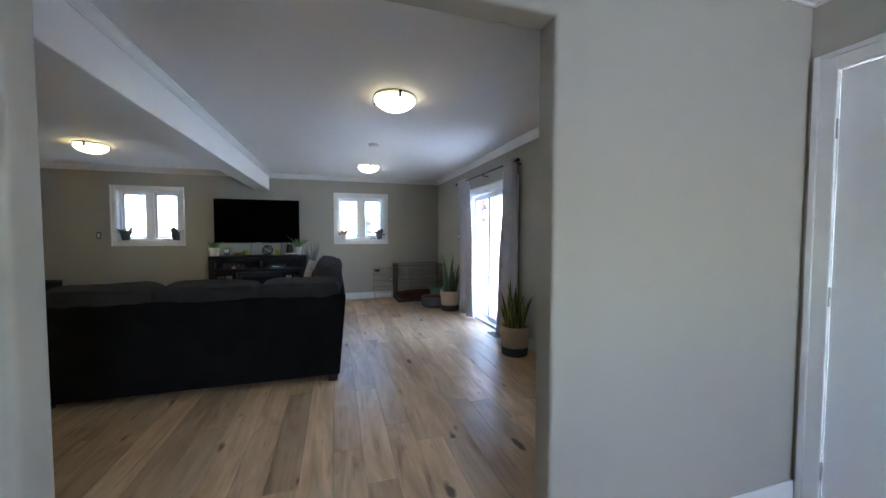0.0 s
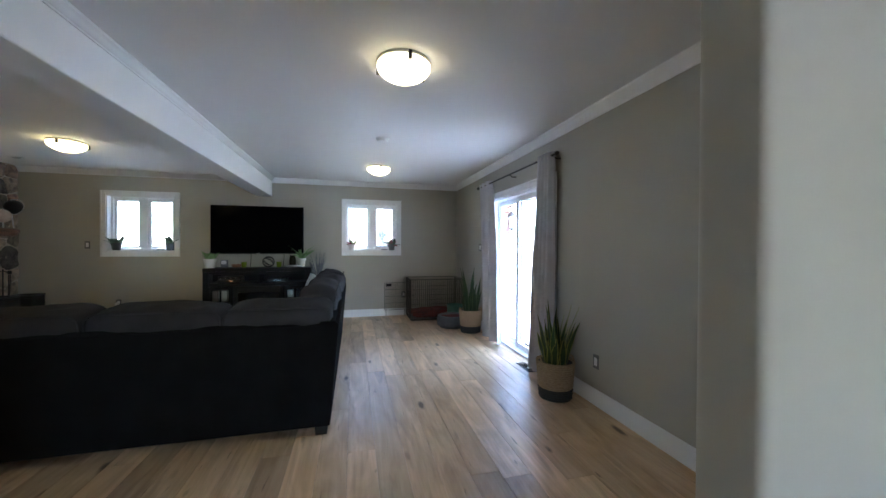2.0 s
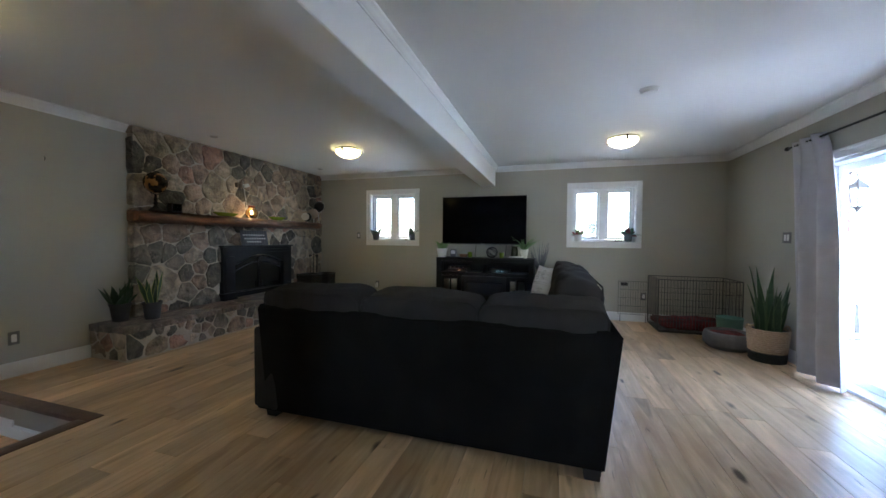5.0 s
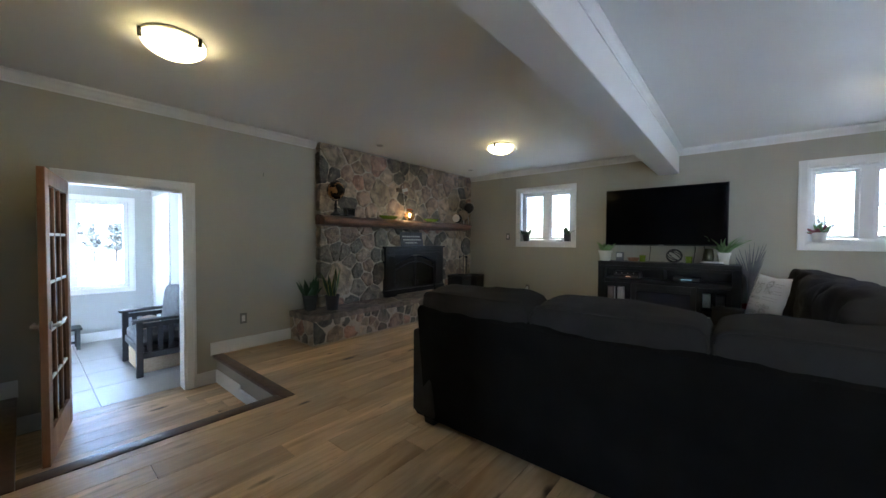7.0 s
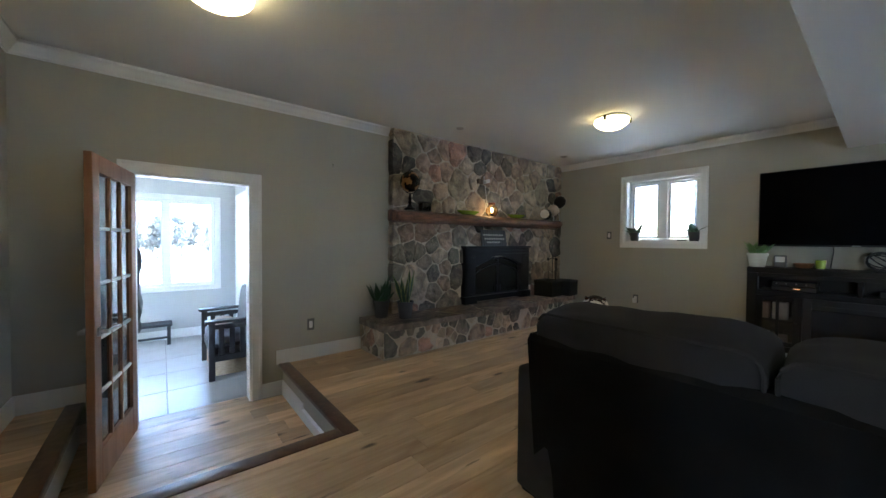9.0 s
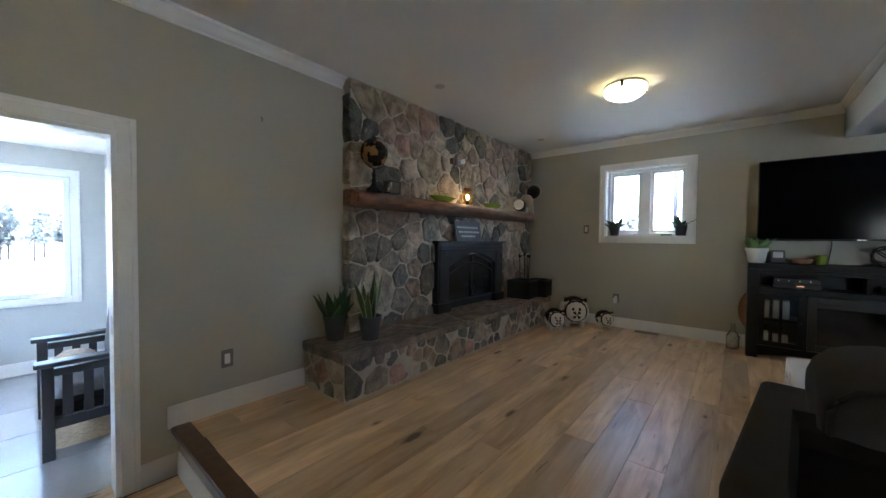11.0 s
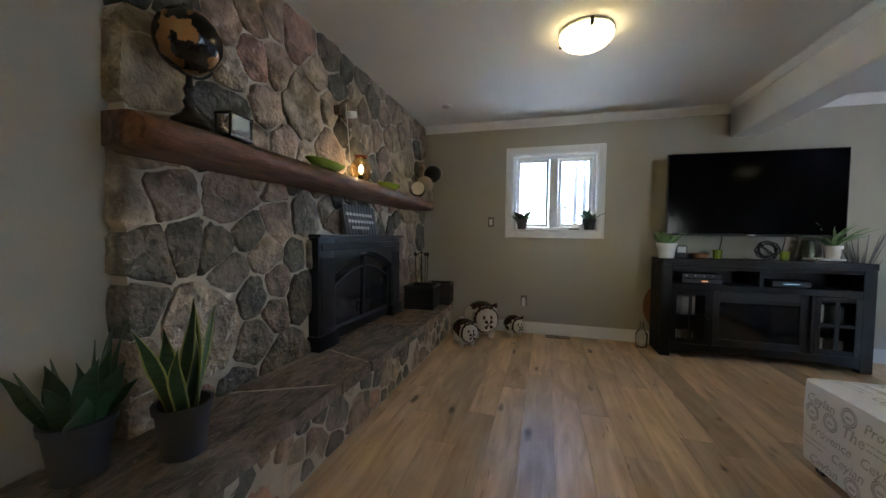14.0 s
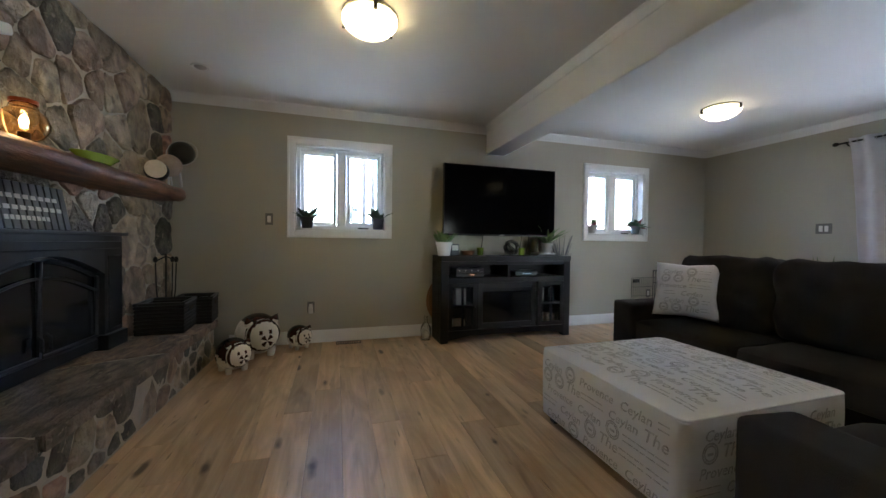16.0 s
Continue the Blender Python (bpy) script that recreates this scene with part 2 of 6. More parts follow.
# one fabric, light put into its colour: dark back and base, lit cushions, arms
SOFA_SHADED = mat("charcoal_fabric_shaded", (0.0085, 0.0080, 0.0079), (0.0140, 0.0133, 0.0130), 5, 0.97, 0.25, 420, spec=0.03)
SOFA_LIT = mat("charcoal_fabric_lit", (0.029, 0.0277, 0.0282), (0.046, 0.0440, 0.0447), 4, 0.97, 0.3, 380, sheen=0.02, spec=0.05)
STANDW = mat("espresso_wood", (0.0080, 0.0077, 0.0088), (0.0048, 0.0046, 0.0053), 5, 0.5, 0.1, 60, stretch=(1, 1, 5), spec=0.3)
PRINTC = mat("printed_linen", (0.84, 0.835, 0.85), (0.78, 0.775, 0.785), 6, 0.95, 0.25, 500)
INK = mat("grey_ink", (0.38, 0.37, 0.37), (0.64, 0.63, 0.63), 30, 0.9)
CURTAIN = mat("grey_curtain", (0.57, 0.557, 0.605), (0.50, 0.488, 0.53), 8, 0.9, 0.2, 400, sheen=0.2)
CHROME = mat("brushed_nickel", (0.55, 0.54, 0.52), (0.48, 0.47, 0.45), 20, 0.3, metal=1.0)
BRONZE = mat("dark_metal", (0.05, 0.048, 0.045), (0.03, 0.03, 0.03), 12, 0.4, metal=0.8)
WICKER = mat("seagrass_weave", (0.56, 0.43, 0.29), (0.40, 0.28, 0.17), 40, 0.85, 0.7, 160, stretch=(1, 1, 2.5))
WICKERD = mat("dark_weave", (0.030, 0.034, 0.040), (0.050, 0.054, 0.062), 40, 0.85, 0.6, 160)
WICKERB = mat("black_weave", (0.010, 0.010, 0.011), (0.018, 0.018, 0.019), 40, 0.8, 0.6, 160)
POTG = mat("charcoal_pot", (0.055, 0.055, 0.06), (0.04, 0.04, 0.045), 6, 0.6)
POTW = mat("white_ceramic", (0.75, 0.74, 0.72), (0.7, 0.69, 0.67), 5, 0.3)
SOIL = mat("potting_soil", (0.03, 0.02, 0.014), (0.05, 0.035, 0.025), 60, 1.0, 0.8, 200)
LEAF = mat("snake_leaf", (0.018, 0.052, 0.02), (0.05, 0.10, 0.042), 9, 0.42, 0.1, 50, stretch=(2, 2, 9), rand=0.25)
LEAFY = mat("leaf_margin", (0.36, 0.36, 0.09), (0.27, 0.30, 0.08), 9, 0.45)
LEAFP = mat("leaf_pale_edge", (0.10, 0.16, 0.06), (0.07, 0.13, 0.05), 9, 0.45)
GREEN = mat("succulent_green", (0.13, 0.24, 0.085), (0.19, 0.31, 0.13), 12, 0.5, rand=0.25)
LIME = mat("lime_glaze", (0.26, 0.36, 0.04), (0.20, 0.28, 0.035), 6, 0.25)
PINK = mat("pink_flower", (0.33, 0.10, 0.11), (0.25, 0.06, 0.07), 12, 0.6)
# grey tint added to the panes only to dim the overbright view outdoors
PANE = glass_mat("dimming_window_glass", (0.40, 0.41, 0.415))
DOORPANE = glass_mat("dimming_door_glass", (0.56, 0.565, 0.57))
TINTPANE = glass_mat("dimming_sunroom_glass", (0.38, 0.385, 0.39))
AMBER = glass_mat("amber_glass", (1.0, 0.80, 0.52))
CLEAR = glass_mat("clear_glass", (0.93, 0.95, 0.95), 0.03)
LAMPW = glow("lamp_glass_warm", (1.0, 0.77, 0.34), 0.28)
LAMPE = glow("lamp_glass", (1.0, 0.82, 0.47), 0.19)
BULB = glow("bulb", (1.0, 0.72, 0.36), 1.05)
TILE = mat("floor_tile", (0.45, 0.44, 0.42), (0.39, 0.38, 0.36), 3, 0.3, 0.05, 40, rand=0.05)
PINE = mat("stained_door_wood", (0.33, 0.155, 0.075), (0.22, 0.098, 0.046), 3, 0.4, 0.15, 40, stretch=(6, 6, 0.8))
REDC = mat("red_plaid", (0.20, 0.03, 0.03), (0.05, 0.02, 0.02), 14, 0.95, 0.3, 200)
GREYF = mat("grey_fleece", (0.20, 0.20, 0.21), (0.14, 0.14, 0.15), 14, 0.95, 0.4, 200)
MINT = mat("mint_box", (0.17, 0.35, 0.29), (0.14, 0.30, 0.25), 6, 0.6)
CREAM = mat("cream_glaze", (0.74, 0.71, 0.64), (0.66, 0.62, 0.54), 8, 0.28)
BROWNG = mat("brown_glaze", (0.055, 0.022, 0.014), (0.03, 0.014, 0.01), 8, 0.25)
SLATE = mat("slate_board", (0.11, 0.115, 0.13), (0.08, 0.085, 0.10), 10, 0.7)
CHALK = mat("chalk_white", (0.6, 0.6, 0.6), (0.5, 0.5, 0.5), 20, 0.9)
BRICK = mat("red_brick", (0.26, 0.12, 0.085), (0.18, 0.085, 0.06), 9, 0.9, 0.5, 80, rand=0.2)
DECK = mat("deck_board", (0.40, 0.395, 0.39), (0.34, 0.335, 0.33), 6, 0.7, 0.2, 60, stretch=(6, 1, 1), rand=0.1)
LAWN = mat("pale_lawn", (0.66, 0.67, 0.64), (0.60, 0.61, 0.57), 0.4, 1.0, 0.3, 8)
BARK = mat("bark", (0.09, 0.07, 0.055), (0.06, 0.045, 0.035), 12, 0.95, 0.6, 60)
FOLIAGE = mat("foliage", (0.125, 0.13, 0.115), (0.15, 0.155, 0.135), 3, 0.8, rand=0.2)
SIDING = mat("pale_siding", (0.62, 0.62, 0.60), (0.56, 0.56, 0.54), 2, 0.8)
GREYW = mat("grey_blanket", (0.085, 0.085, 0.10), (0.055, 0.055, 0.065), 6, 0.95, 0.4, 120, sheen=0.3)
GLOBE = mat("globe_black", (0.012, 0.011, 0.010), (0.02, 0.017, 0.014), 6, 0.18)
GOLD = mat("globe_gold", (0.30, 0.15, 0.045), (0.24, 0.11, 0.03), 14, 0.3, metal=0.4)
WIRE = mat("crate_wire", (0.06, 0.06, 0.06), (0.075, 0.075, 0.075), 20, 0.5, metal=0.3)
PLATE = mat("dark_nickel", (0.20, 0.195, 0.185), (0.15, 0.145, 0.14), 20, 0.38, metal=0.7)
SMOKE = glass_mat("smoke_glass", (0.30, 0.30, 0.28), 0.05)
LED = glow("display_led", (0.35, 0.8, 1.0), 0.022)
LEDO = glow("display_amber", (1.0, 0.35, 0.12), 0.022)
BEIGEF = mat("beige_plush", (0.45, 0.36, 0.29), (0.35, 0.26, 0.21), 20, 0.95, 0.4, 200)


# ---- mesh helpers ----
def bm_new():
    return bmesh.new()


def box(x0, x1, y0, y1, z0, z1, bevel=0.0, seg=1, into=None):
    bm = bmesh.new()
    vs = [bm.verts.new((x, y, z)) for x in (x0, x1) for y in (y0, y1) for z in (z0, z1)]
    for f in ((0, 1, 3, 2), (4, 6, 7, 5), (0, 4, 5, 1), (2, 3, 7, 6), (0, 2, 6, 4), (1, 5, 7, 3)):
        bm.faces.new([vs[i] for i in f])
    if bevel:
        bmesh.ops.bevel(bm, geom=bm.edges[:], offset=bevel, segments=seg, affect="EDGES", profile=0.6)
    bmesh.ops.recalc_face_normals(bm, faces=bm.faces[:])
    return join(into, bm) if into else bm


def join(into, bm, m=None):
    me = bpy.data.meshes.new("tmp")
    if m is not None:
        bm.transform(m)
    bm.to_mesh(me)
    bm.free()
    into.from_mesh(me)
    bpy.data.meshes.remove(me)
    return into


def lathe(profile, seg=24, m=None):
    """Turns (radius, height) pairs about z."""
    bm = bmesh.new()
    rings = []
    for r, z in profile:
        rings.append([bm.verts.new((r * math.cos(2 * math.pi * i / seg), r * math.sin(2 * math.pi * i / seg), z)) for i in range(seg)] if r > 1e-5 else [bm.verts.new((0, 0, z))])
    for a, b in zip(rings, rings[1:]):
        for i in range(seg):
            j = (i + 1) % seg
            f = [a[i % len(a)], a[j % len(a)], b[j % len(b)], b[i % len(b)]]
            f = list(dict.fromkeys(f))
            if len(f) > 2:
                bm.faces.new(f)
    bmesh.ops.recalc_face_normals(bm, faces=bm.faces[:])
    if m is not None:
        bm.transform(m)
    return bm


def tube(points, r, seg=8, closed=False):
    """A round bar along a line of points; r may be one radius a point."""
    bm = bmesh.new()
    pts = [Vector(p) for p in points]
    rs = r if isinstance(r, (list, tuple)) else [r] * len(pts)
    rings = []
    for i, p in enumerate(pts):
        a = pts[i - 1] if i or closed else p
        b = pts[(i + 1) % len(pts)] if i < len(pts) - 1 or closed else p
        d = (b - a).normalized()
        u = d.cross(Vector((0, 0, 1)) if abs(d.z) < 0.9 else Vector((1, 0, 0))).normalized()
        w = d.cross(u)
        rings.append([bm.verts.new(p + rs[i] * (math.cos(2 * math.pi * k / seg) * u + math.sin(2 * math.pi * k / seg) * w)) for k in range(seg)])
    pairs = list(zip(rings, rings[1:])) + ([(rings[-1], rings[0])] if closed else [])
    for a, b in pairs:
        for k in range(seg):
            bm.faces.new((a[k], a[(k + 1) % seg], b[(k + 1) % seg], b[k]))
    if not closed:
        bm.faces.new(rings[0])
        bm.faces.new(rings[-1])
    bmesh.ops.recalc_face_normals(bm, faces=bm.faces[:])
    return bm


def ball(r, squash=(1, 1, 1), at=(0, 0, 0), u=20, v=14):
    bm = bmesh.new()
    bmesh.ops.create_uvsphere(bm, u_segments=u, v_segments=v, radius=r)
    bm.transform(Matrix.Translation(at) @ Matrix.Diagonal((*squash, 1)))
    return bm


def cushion(w, d, h, puff=0.35, wrinkle=0.006, cuts=9, seed=0.0, k=6.0):
    """A stuffed box: w along x, d along y, h along z, its bottom at z = 0."""
    bm = bmesh.new()
    bmesh.ops.create_cube(bm, size=2.0)
    bmesh.ops.subdivide_edges(bm, edges=bm.edges[:], cuts=cuts, use_grid_fill=True)
    for v in bm.verts:
        x, y, z = v.co
        s = (abs(x) ** k + abs(y) ** k + abs(z) ** k) ** (1 / k)
        p = Vector((x, y, z)) / max(s, 1e-6) * max(abs(x), abs(y), abs(z))
        edge = max(0.0, 1 - max(abs(x), abs(y)) ** 3)
        p.z *= 1 - puff + puff * (0.35 + 0.65 * edge)
        q = Vector((p.x * w / 2, p.y * d / 2, p.z * h / 2 + h / 2))
        q += wrinkle * noise.noise_vector(q * 9 + Vector((seed, seed * 2, 0))) + wrinkle * 1.5 * noise.noise_vector(q * 3.2 + Vector((seed, 0, seed)))
        v.co = q
    return bm


def prism(profile, u0, u1, axis="x"):
    """Extrudes a closed (depth, height) profile from u0 to u1 along x or y."""
    bm = bmesh.new()
    ends = []
    for u in (u0, u1):
        ends.append([bm.verts.new((u, d, z) if axis == "x" else (d, u, z)) for d, z in profile])
    n = len(profile)
    for i in range(n):
        bm.faces.new((ends[0][i], ends[0][(i + 1) % n], ends[1][(i + 1) % n], ends[1][i]))
    bm.faces.new(ends[0])
    bm.faces.new(ends[1])
    bmesh.ops.recalc_face_normals(bm, faces=bm.faces[:])
    return bm


def mesh_of(bm, name, material, smooth=False):
    me = bpy.data.meshes.new(name)
    bm.to_mesh(me)
    bm.free()
    for m in material if isinstance(material, (list, tuple)) else (material,):
        me.materials.append(m)
    if smooth:
        me.polygons.foreach_set("use_smooth", [True] * len(me.polygons))
        if smooth != "all":
            me.set_sharp_from_angle(angle=radians(38))
    return me


def part(name, bm, material, parent=None, label="", smooth=True, m=None):
    if m is not None:
        bm.transform(m)
    ob = new(name, mesh_of(bm, name, material, smooth))
    ob.parent = parent
    return tagged(ob, label)


def thing(name, label, category, x=0, y=0, z=0, rz=0, group=""):
    ob = new(name)
    ob.empty_display_size = 0.1
    ob.matrix_basis = pose(x, y, z, 0, 0, rz)
    return tagged(ob, label, category, group)


def structure(name, bm, material, label, category, smooth=False):
    ob = new(name, mesh_of(bm, name, material, smooth))
    return tagged(ob, label, category, kind="structure")


def wall(axis, a0, a1, u0, u1, z0, z1, holes=()):
    """A wall between planes a0 and a1, with holes (u0, u1, z0, z1) right through it."""
    us = sorted({u0, u1, *(h[0] for h in holes), *(h[1] for h in holes)})
    zs = sorted({z0, z1, *(h[2] for h in holes), *(h[3] for h in holes)})
    us, zs = [u for u in us if u0 <= u <= u1], [z for z in zs if z0 <= z <= z1]
    full = {(i, j) for i in range(len(us) - 1) for j in range(len(zs) - 1)
            if not any(h[0] <= (us[i] + us[i + 1]) / 2 <= h[1] and h[2] <= (zs[j] + zs[j + 1]) / 2 <= h[3] for h in holes)}
    bm, made = bmesh.new(), {}

    def v(a, i, j):
        if (a, i, j) not in made:
            made[a, i, j] = bm.verts.new((us[i], a, zs[j]) if axis == "y" else (a, us[i], zs[j]))
        return made[a, i, j]

    for i, j in full:
        for a in (a0, a1):
            bm.faces.new((v(a, i, j), v(a, i + 1, j), v(a, i + 1, j + 1), v(a, i, j + 1)))
        for (di, dj), (p, q) in (((-1, 0), ((i, j), (i, j + 1))), ((1, 0), ((i + 1, j), (i + 1, j + 1))), ((0, -1), ((i, j), (i + 1, j))), ((0, 1), ((i, j + 1), (i + 1, j + 1)))):
            if (i + di, j + dj) not in full:
                bm.faces.new((v(a0, *p), v(a0, *q), v(a1, *q), v(a1, *p)))
    bmesh.ops.recalc_face_normals(bm, faces=bm.faces[:])
    return bm


# ---- large structure ----
XW, XE, YN, YS, ZC = -4.90, 2.20, 7.90, 1.562, 2.545
YF = 1.442
W1, W2 = (-3.755, -2.645, 1.147, 2.22), (-0.03, 1.08, 1.158, 2.215)
CAS = 0.075
h1 = (W1[0] + CAS, W1[1] - CAS, W1[2] + CAS, W1[3] - CAS)
h2 = (W2[0] + CAS, W2[1] - CAS, W2[2] + CAS, W2[3] - CAS)
PD = (4.34, 6.02, 0.0, 2.03)
WD = (2.19, 3.025, -0.345, 1.745)
structure("wall_north", wall("y", YN, YN + 0.22, XW - 0.15, XE + 0.2, -0.5, ZC + 0.1, (h1, h2)), PAINT, "greige painted wall with two small windows", "wall")
structure("wall_east", wall("x", XE, XE + 0.2, -2.4, YN, -0.5, ZC + 0.1, (PD, (0.48, 1.34, 0, 2.12))), PAINT, "greige painted wall with a sliding patio door", "wall")
structure("wall_west", wall("x", XW - 0.15, XW, YF, YN, -0.5, ZC + 0.1, (WD,)), PAINT, "greige painted wall with a doorway to a sunroom", "wall")
bm = wall("y", YF, YS, XW, XE, -0.5, ZC + 0.1, ((-0.762, 0.787, -0.02, 2.168),))
rim = [e for e in bm.edges if all(-0.77 < v.co.x < 0.79 and -0.03 < v.co.z < 2.17 for v in e.verts) and abs(e.verts[0].co.y - e.verts[1].co.y) < 1e-4 and all(v.co.z > -0.1 for v in e.verts)]
rim = [e for e in rim if not all(abs(v.co.z + 0.02) < 1e-3 for v in e.verts)]
bmesh.ops.bevel(bm, geom=rim, offset=0.018, segments=4, affect="EDGES", profile=0.5)
structure("wall_south", bm, PAINT, "greige partition with a wide rounded-edge opening", "wall", True)
structure("ceiling", box(XW - 0.1, XE + 0.1, YF + 0.01, YN + 0.1, ZC, ZC + 0.12), CEIL, "smooth white painted ceiling", "ceiling")
structure("ceiling_beam", box(-1.475, -1.222, YS, YN, 2.212, ZC - 0.002, 0.006), CEIL, "boxed-in white ceiling beam across the room", "beam")

# foyer behind the opening
structure("wall_foyer_south", wall("y", -2.52, -2.4, -2.5, XE + 0.2, -0.1, ZC, ((0.6, 1.2, 1.15, 1.85),)), PAINT, "greige foyer wall with a wide window", "wall")
structure("wall_foyer_west", wall("x", -2.5, -2.38, -2.4, YF, -0.1, ZC), PAINT, "plain greige foyer wall", "wall")
structure("ceiling_foyer", box(-2.5, XE + 0.1, -2.5, YF - 0.003, ZC - 0.01, ZC + 0.1), CEIL, "smooth white foyer ceiling", "ceiling")

# sub-floor with the sunken landing left out
NX, NY0, NY1, ZP = -3.35, 1.868, 3.30, -0.30
bm = bmesh.new()
for b in ((XW, XE, NY1, YN), (NX, XE, YF, NY1), (XW, NX, YF, NY0), (-2.5, XE, -2.5, YF)):
    box(b[0], b[1], b[2], b[3], -0.42, -0.012, into=bm)
structure("floor", bm, mat("subfloor", (0.05, 0.035, 0.025)), "wide-plank oak floor with knots and cracks", "floor")
structure("floor_landing", box(XW - 0.16, NX, NY0, NY1, ZP - 0.1, ZP - 0.012), mat("subfloor_low", (0.05, 0.035, 0.025)), "sunken oak landing inside the sunroom door", "floor")
bm = bmesh.new()
box(XW, NX, NY1 - 0.001, NY1 + 0.012, ZP - 0.05, -0.02, into=bm)
box(XW, NX, NY0 - 0.012, NY0 + 0.001, ZP - 0.05, -0.02, into=bm)
box(NX - 0.001, NX + 0.012, NY0, NY1, ZP - 0.05, -0.02, into=bm)
structure("landing_riser", bm, PAINT, "greige painted faces round the sunken landing", "wall")
bm = bmesh.new()
box(XW + 0.002, NX + 0.06, NY1 - 0.045, NY1 + 0.055, -0.028, 0.006, 0.008, 2, bm)
box(XW + 0.002, NX + 0.06, NY0 - 0.055, NY0 + 0.045, -0.028, 0.006, 0.008, 2, bm)
box(NX - 0.045, NX + 0.06, NY0 + 0.045, NY1 - 0.045, -0.028, 0.006, 0.008, 2, bm)
structure("stair_nosing", bm, NOSING, "dark-stained wooden nosing round the sunken landing", "trim", True)


def base_profile(d, s):
    return [(d, 0.0), (d - s * 0.016, 0.0), (d - s * 0.016, 0.098), (d - s * 0.011, 0.11), (d - s * 0.011, 0.122), (d - s * 0.004, 0.135), (d, 0.135)]


def crown_profile(d, s, z=ZC, k=1.0):
    return [(d - s * a * k, z - 0.001 - b * k) for a, b in ((0, 0), (0, 0.089), (0.012, 0.089), (0.014, 0.077), (0.03, 0.065), (0.042, 0.045), (0.058, 0.025), (0.068, 0.019), (0.07, 0))]


bm = bmesh.new()
for prof, a, b, ax in (
    (base_profile(YN, 1), -4.3, XE, "x"), (base_profile(XE, 1), YS, PD[0] - 0.09, "y"), (base_profile(XE, 1), PD[1] + 0.09, YN, "y"),
    (base_profile(XW, -1), NY1 - 0.06, 4.17, "y"), (base_profile(XW, -1), YS, NY0 + 0.05, "y"), (base_profile(YS, -1), XW, -0.78, "x"), (base_profile(YS, -1), 0.80, XE, "x"),
    (base_profile(YF, 1), 0.80, XE, "x"), (base_profile(XE, 1), 1.42, YF, "y"), (base_profile(XE, 1), -2.4, 0.40, "y")):
    join(bm, prism(prof, a, b, ax))
structure("baseboard", bm, TRIM, "white moulded baseboard along the walls", "trim", True)
bm = bmesh.new()
for prof, a, b, ax in (
    (base_profile(XW, -1), 3.11, NY1, "y"), (base_profile(XW, -1), NY0, 2.105, "y"), (base_profile(NY1, 1), XW, -4.25, "x"), (base_profile(NY0, -1), XW, NX, "x")):
    join(bm, prism(prof, a, b, ax), Matrix.Translation((0, 0, ZP)))
join(bm, prism([(NY1, -0.30), (NY1 - 0.016, -0.30), (NY1 - 0.016, -0.215), (NY1, -0.20)], -4.25, NX, "x"))
structure("baseboard_landing", bm, TRIM, "white stepped baseboard in the sunken landing", "trim", True)
bm = bmesh.new()
for prof, a, b, ax in (
    (crown_profile(YN, 1), -4.80, -1.475, "x"), (crown_profile(YN, 1), -1.222, XE, "x"), (crown_profile(XE, 1), YS, YN, "y"), (crown_profile(XW, -1), YS, 4.47, "y"),
    (crown_profile(YS, -1), XW, -1.475, "x"), (crown_profile(YS, -1), -1.222, XE, "x"), (crown_profile(-1.475, 1, ZC, 0.7), YS, YN, "y"), (crown_profile(-1.222, -1, ZC, 0.7), YS, YN, "y"),
    (crown_profile(YF, 1, ZC - 0.01), -2.4, XE, "x"), (crown_profile(XE, 1, ZC - 0.01), -2.4, YF, "y")):
    join(bm, prism(prof, a, b, ax))
structure("crown_moulding", bm, TRIM, "white crown moulding under the ceiling", "trim", True)


def frame_bars(u0, u1, z0, z1, w, y0, y1, bevel=0.004, axis="y"):
    """Four bars round a rectangle, butted."""
    bm = bmesh.new()
    for a, b, c, d in ((u0, u0 + w, z0, z1), (u1 - w, u1, z0, z1), (u0 + w, u1 - w, z0, z0 + w), (u0 + w, u1 - w, z1 - w, z1)):
        if axis == "y":
            box(a, b, y0, y1, c, d, bevel, 1, bm)
        else:
            box(y0, y1, a, b, c, d, bevel, 1, bm)
    return bm


def casing(u0, u1, z0, z1, face, out, w=CAS, axis="y", sill=True):
    """A moulded casing round an opening, on the wall face, standing out by out."""
    bm = bmesh.new()
    s = 1 if out > 0 else -1
    for k, (i, j, dep) in enumerate(((0.0, w * 0.72, 0.017), (w * 0.70, w, 0.024))):
        lo, hi = sorted((face, face + s * dep))
        j0, j1 = (w - i, w - j)
        for a, b, c, d in ((u0 + (w - j) - (0), u0 + (w - i), z0 if not sill else z0 + (w - j), z1 - (w - j)), (u1 - (w - i), u1 - (w - j), z0 if not sill else z0 + (w - j), z1 - (w - j)),
                           (u0 + (w - i), u1 - (w - i), z1 - (w - i), z1 - (w - j))) + (((u0 + (w - i), u1 - (w - i), z0 + (w - j), z0 + (w - i)),) if sill else ()):
            if axis == "y":
                box(a, b, lo, hi, c, d, 0.003, 1, bm)
            else:
                box(lo, hi, a, b, c, d, 0.003, 1, bm)
    return bm


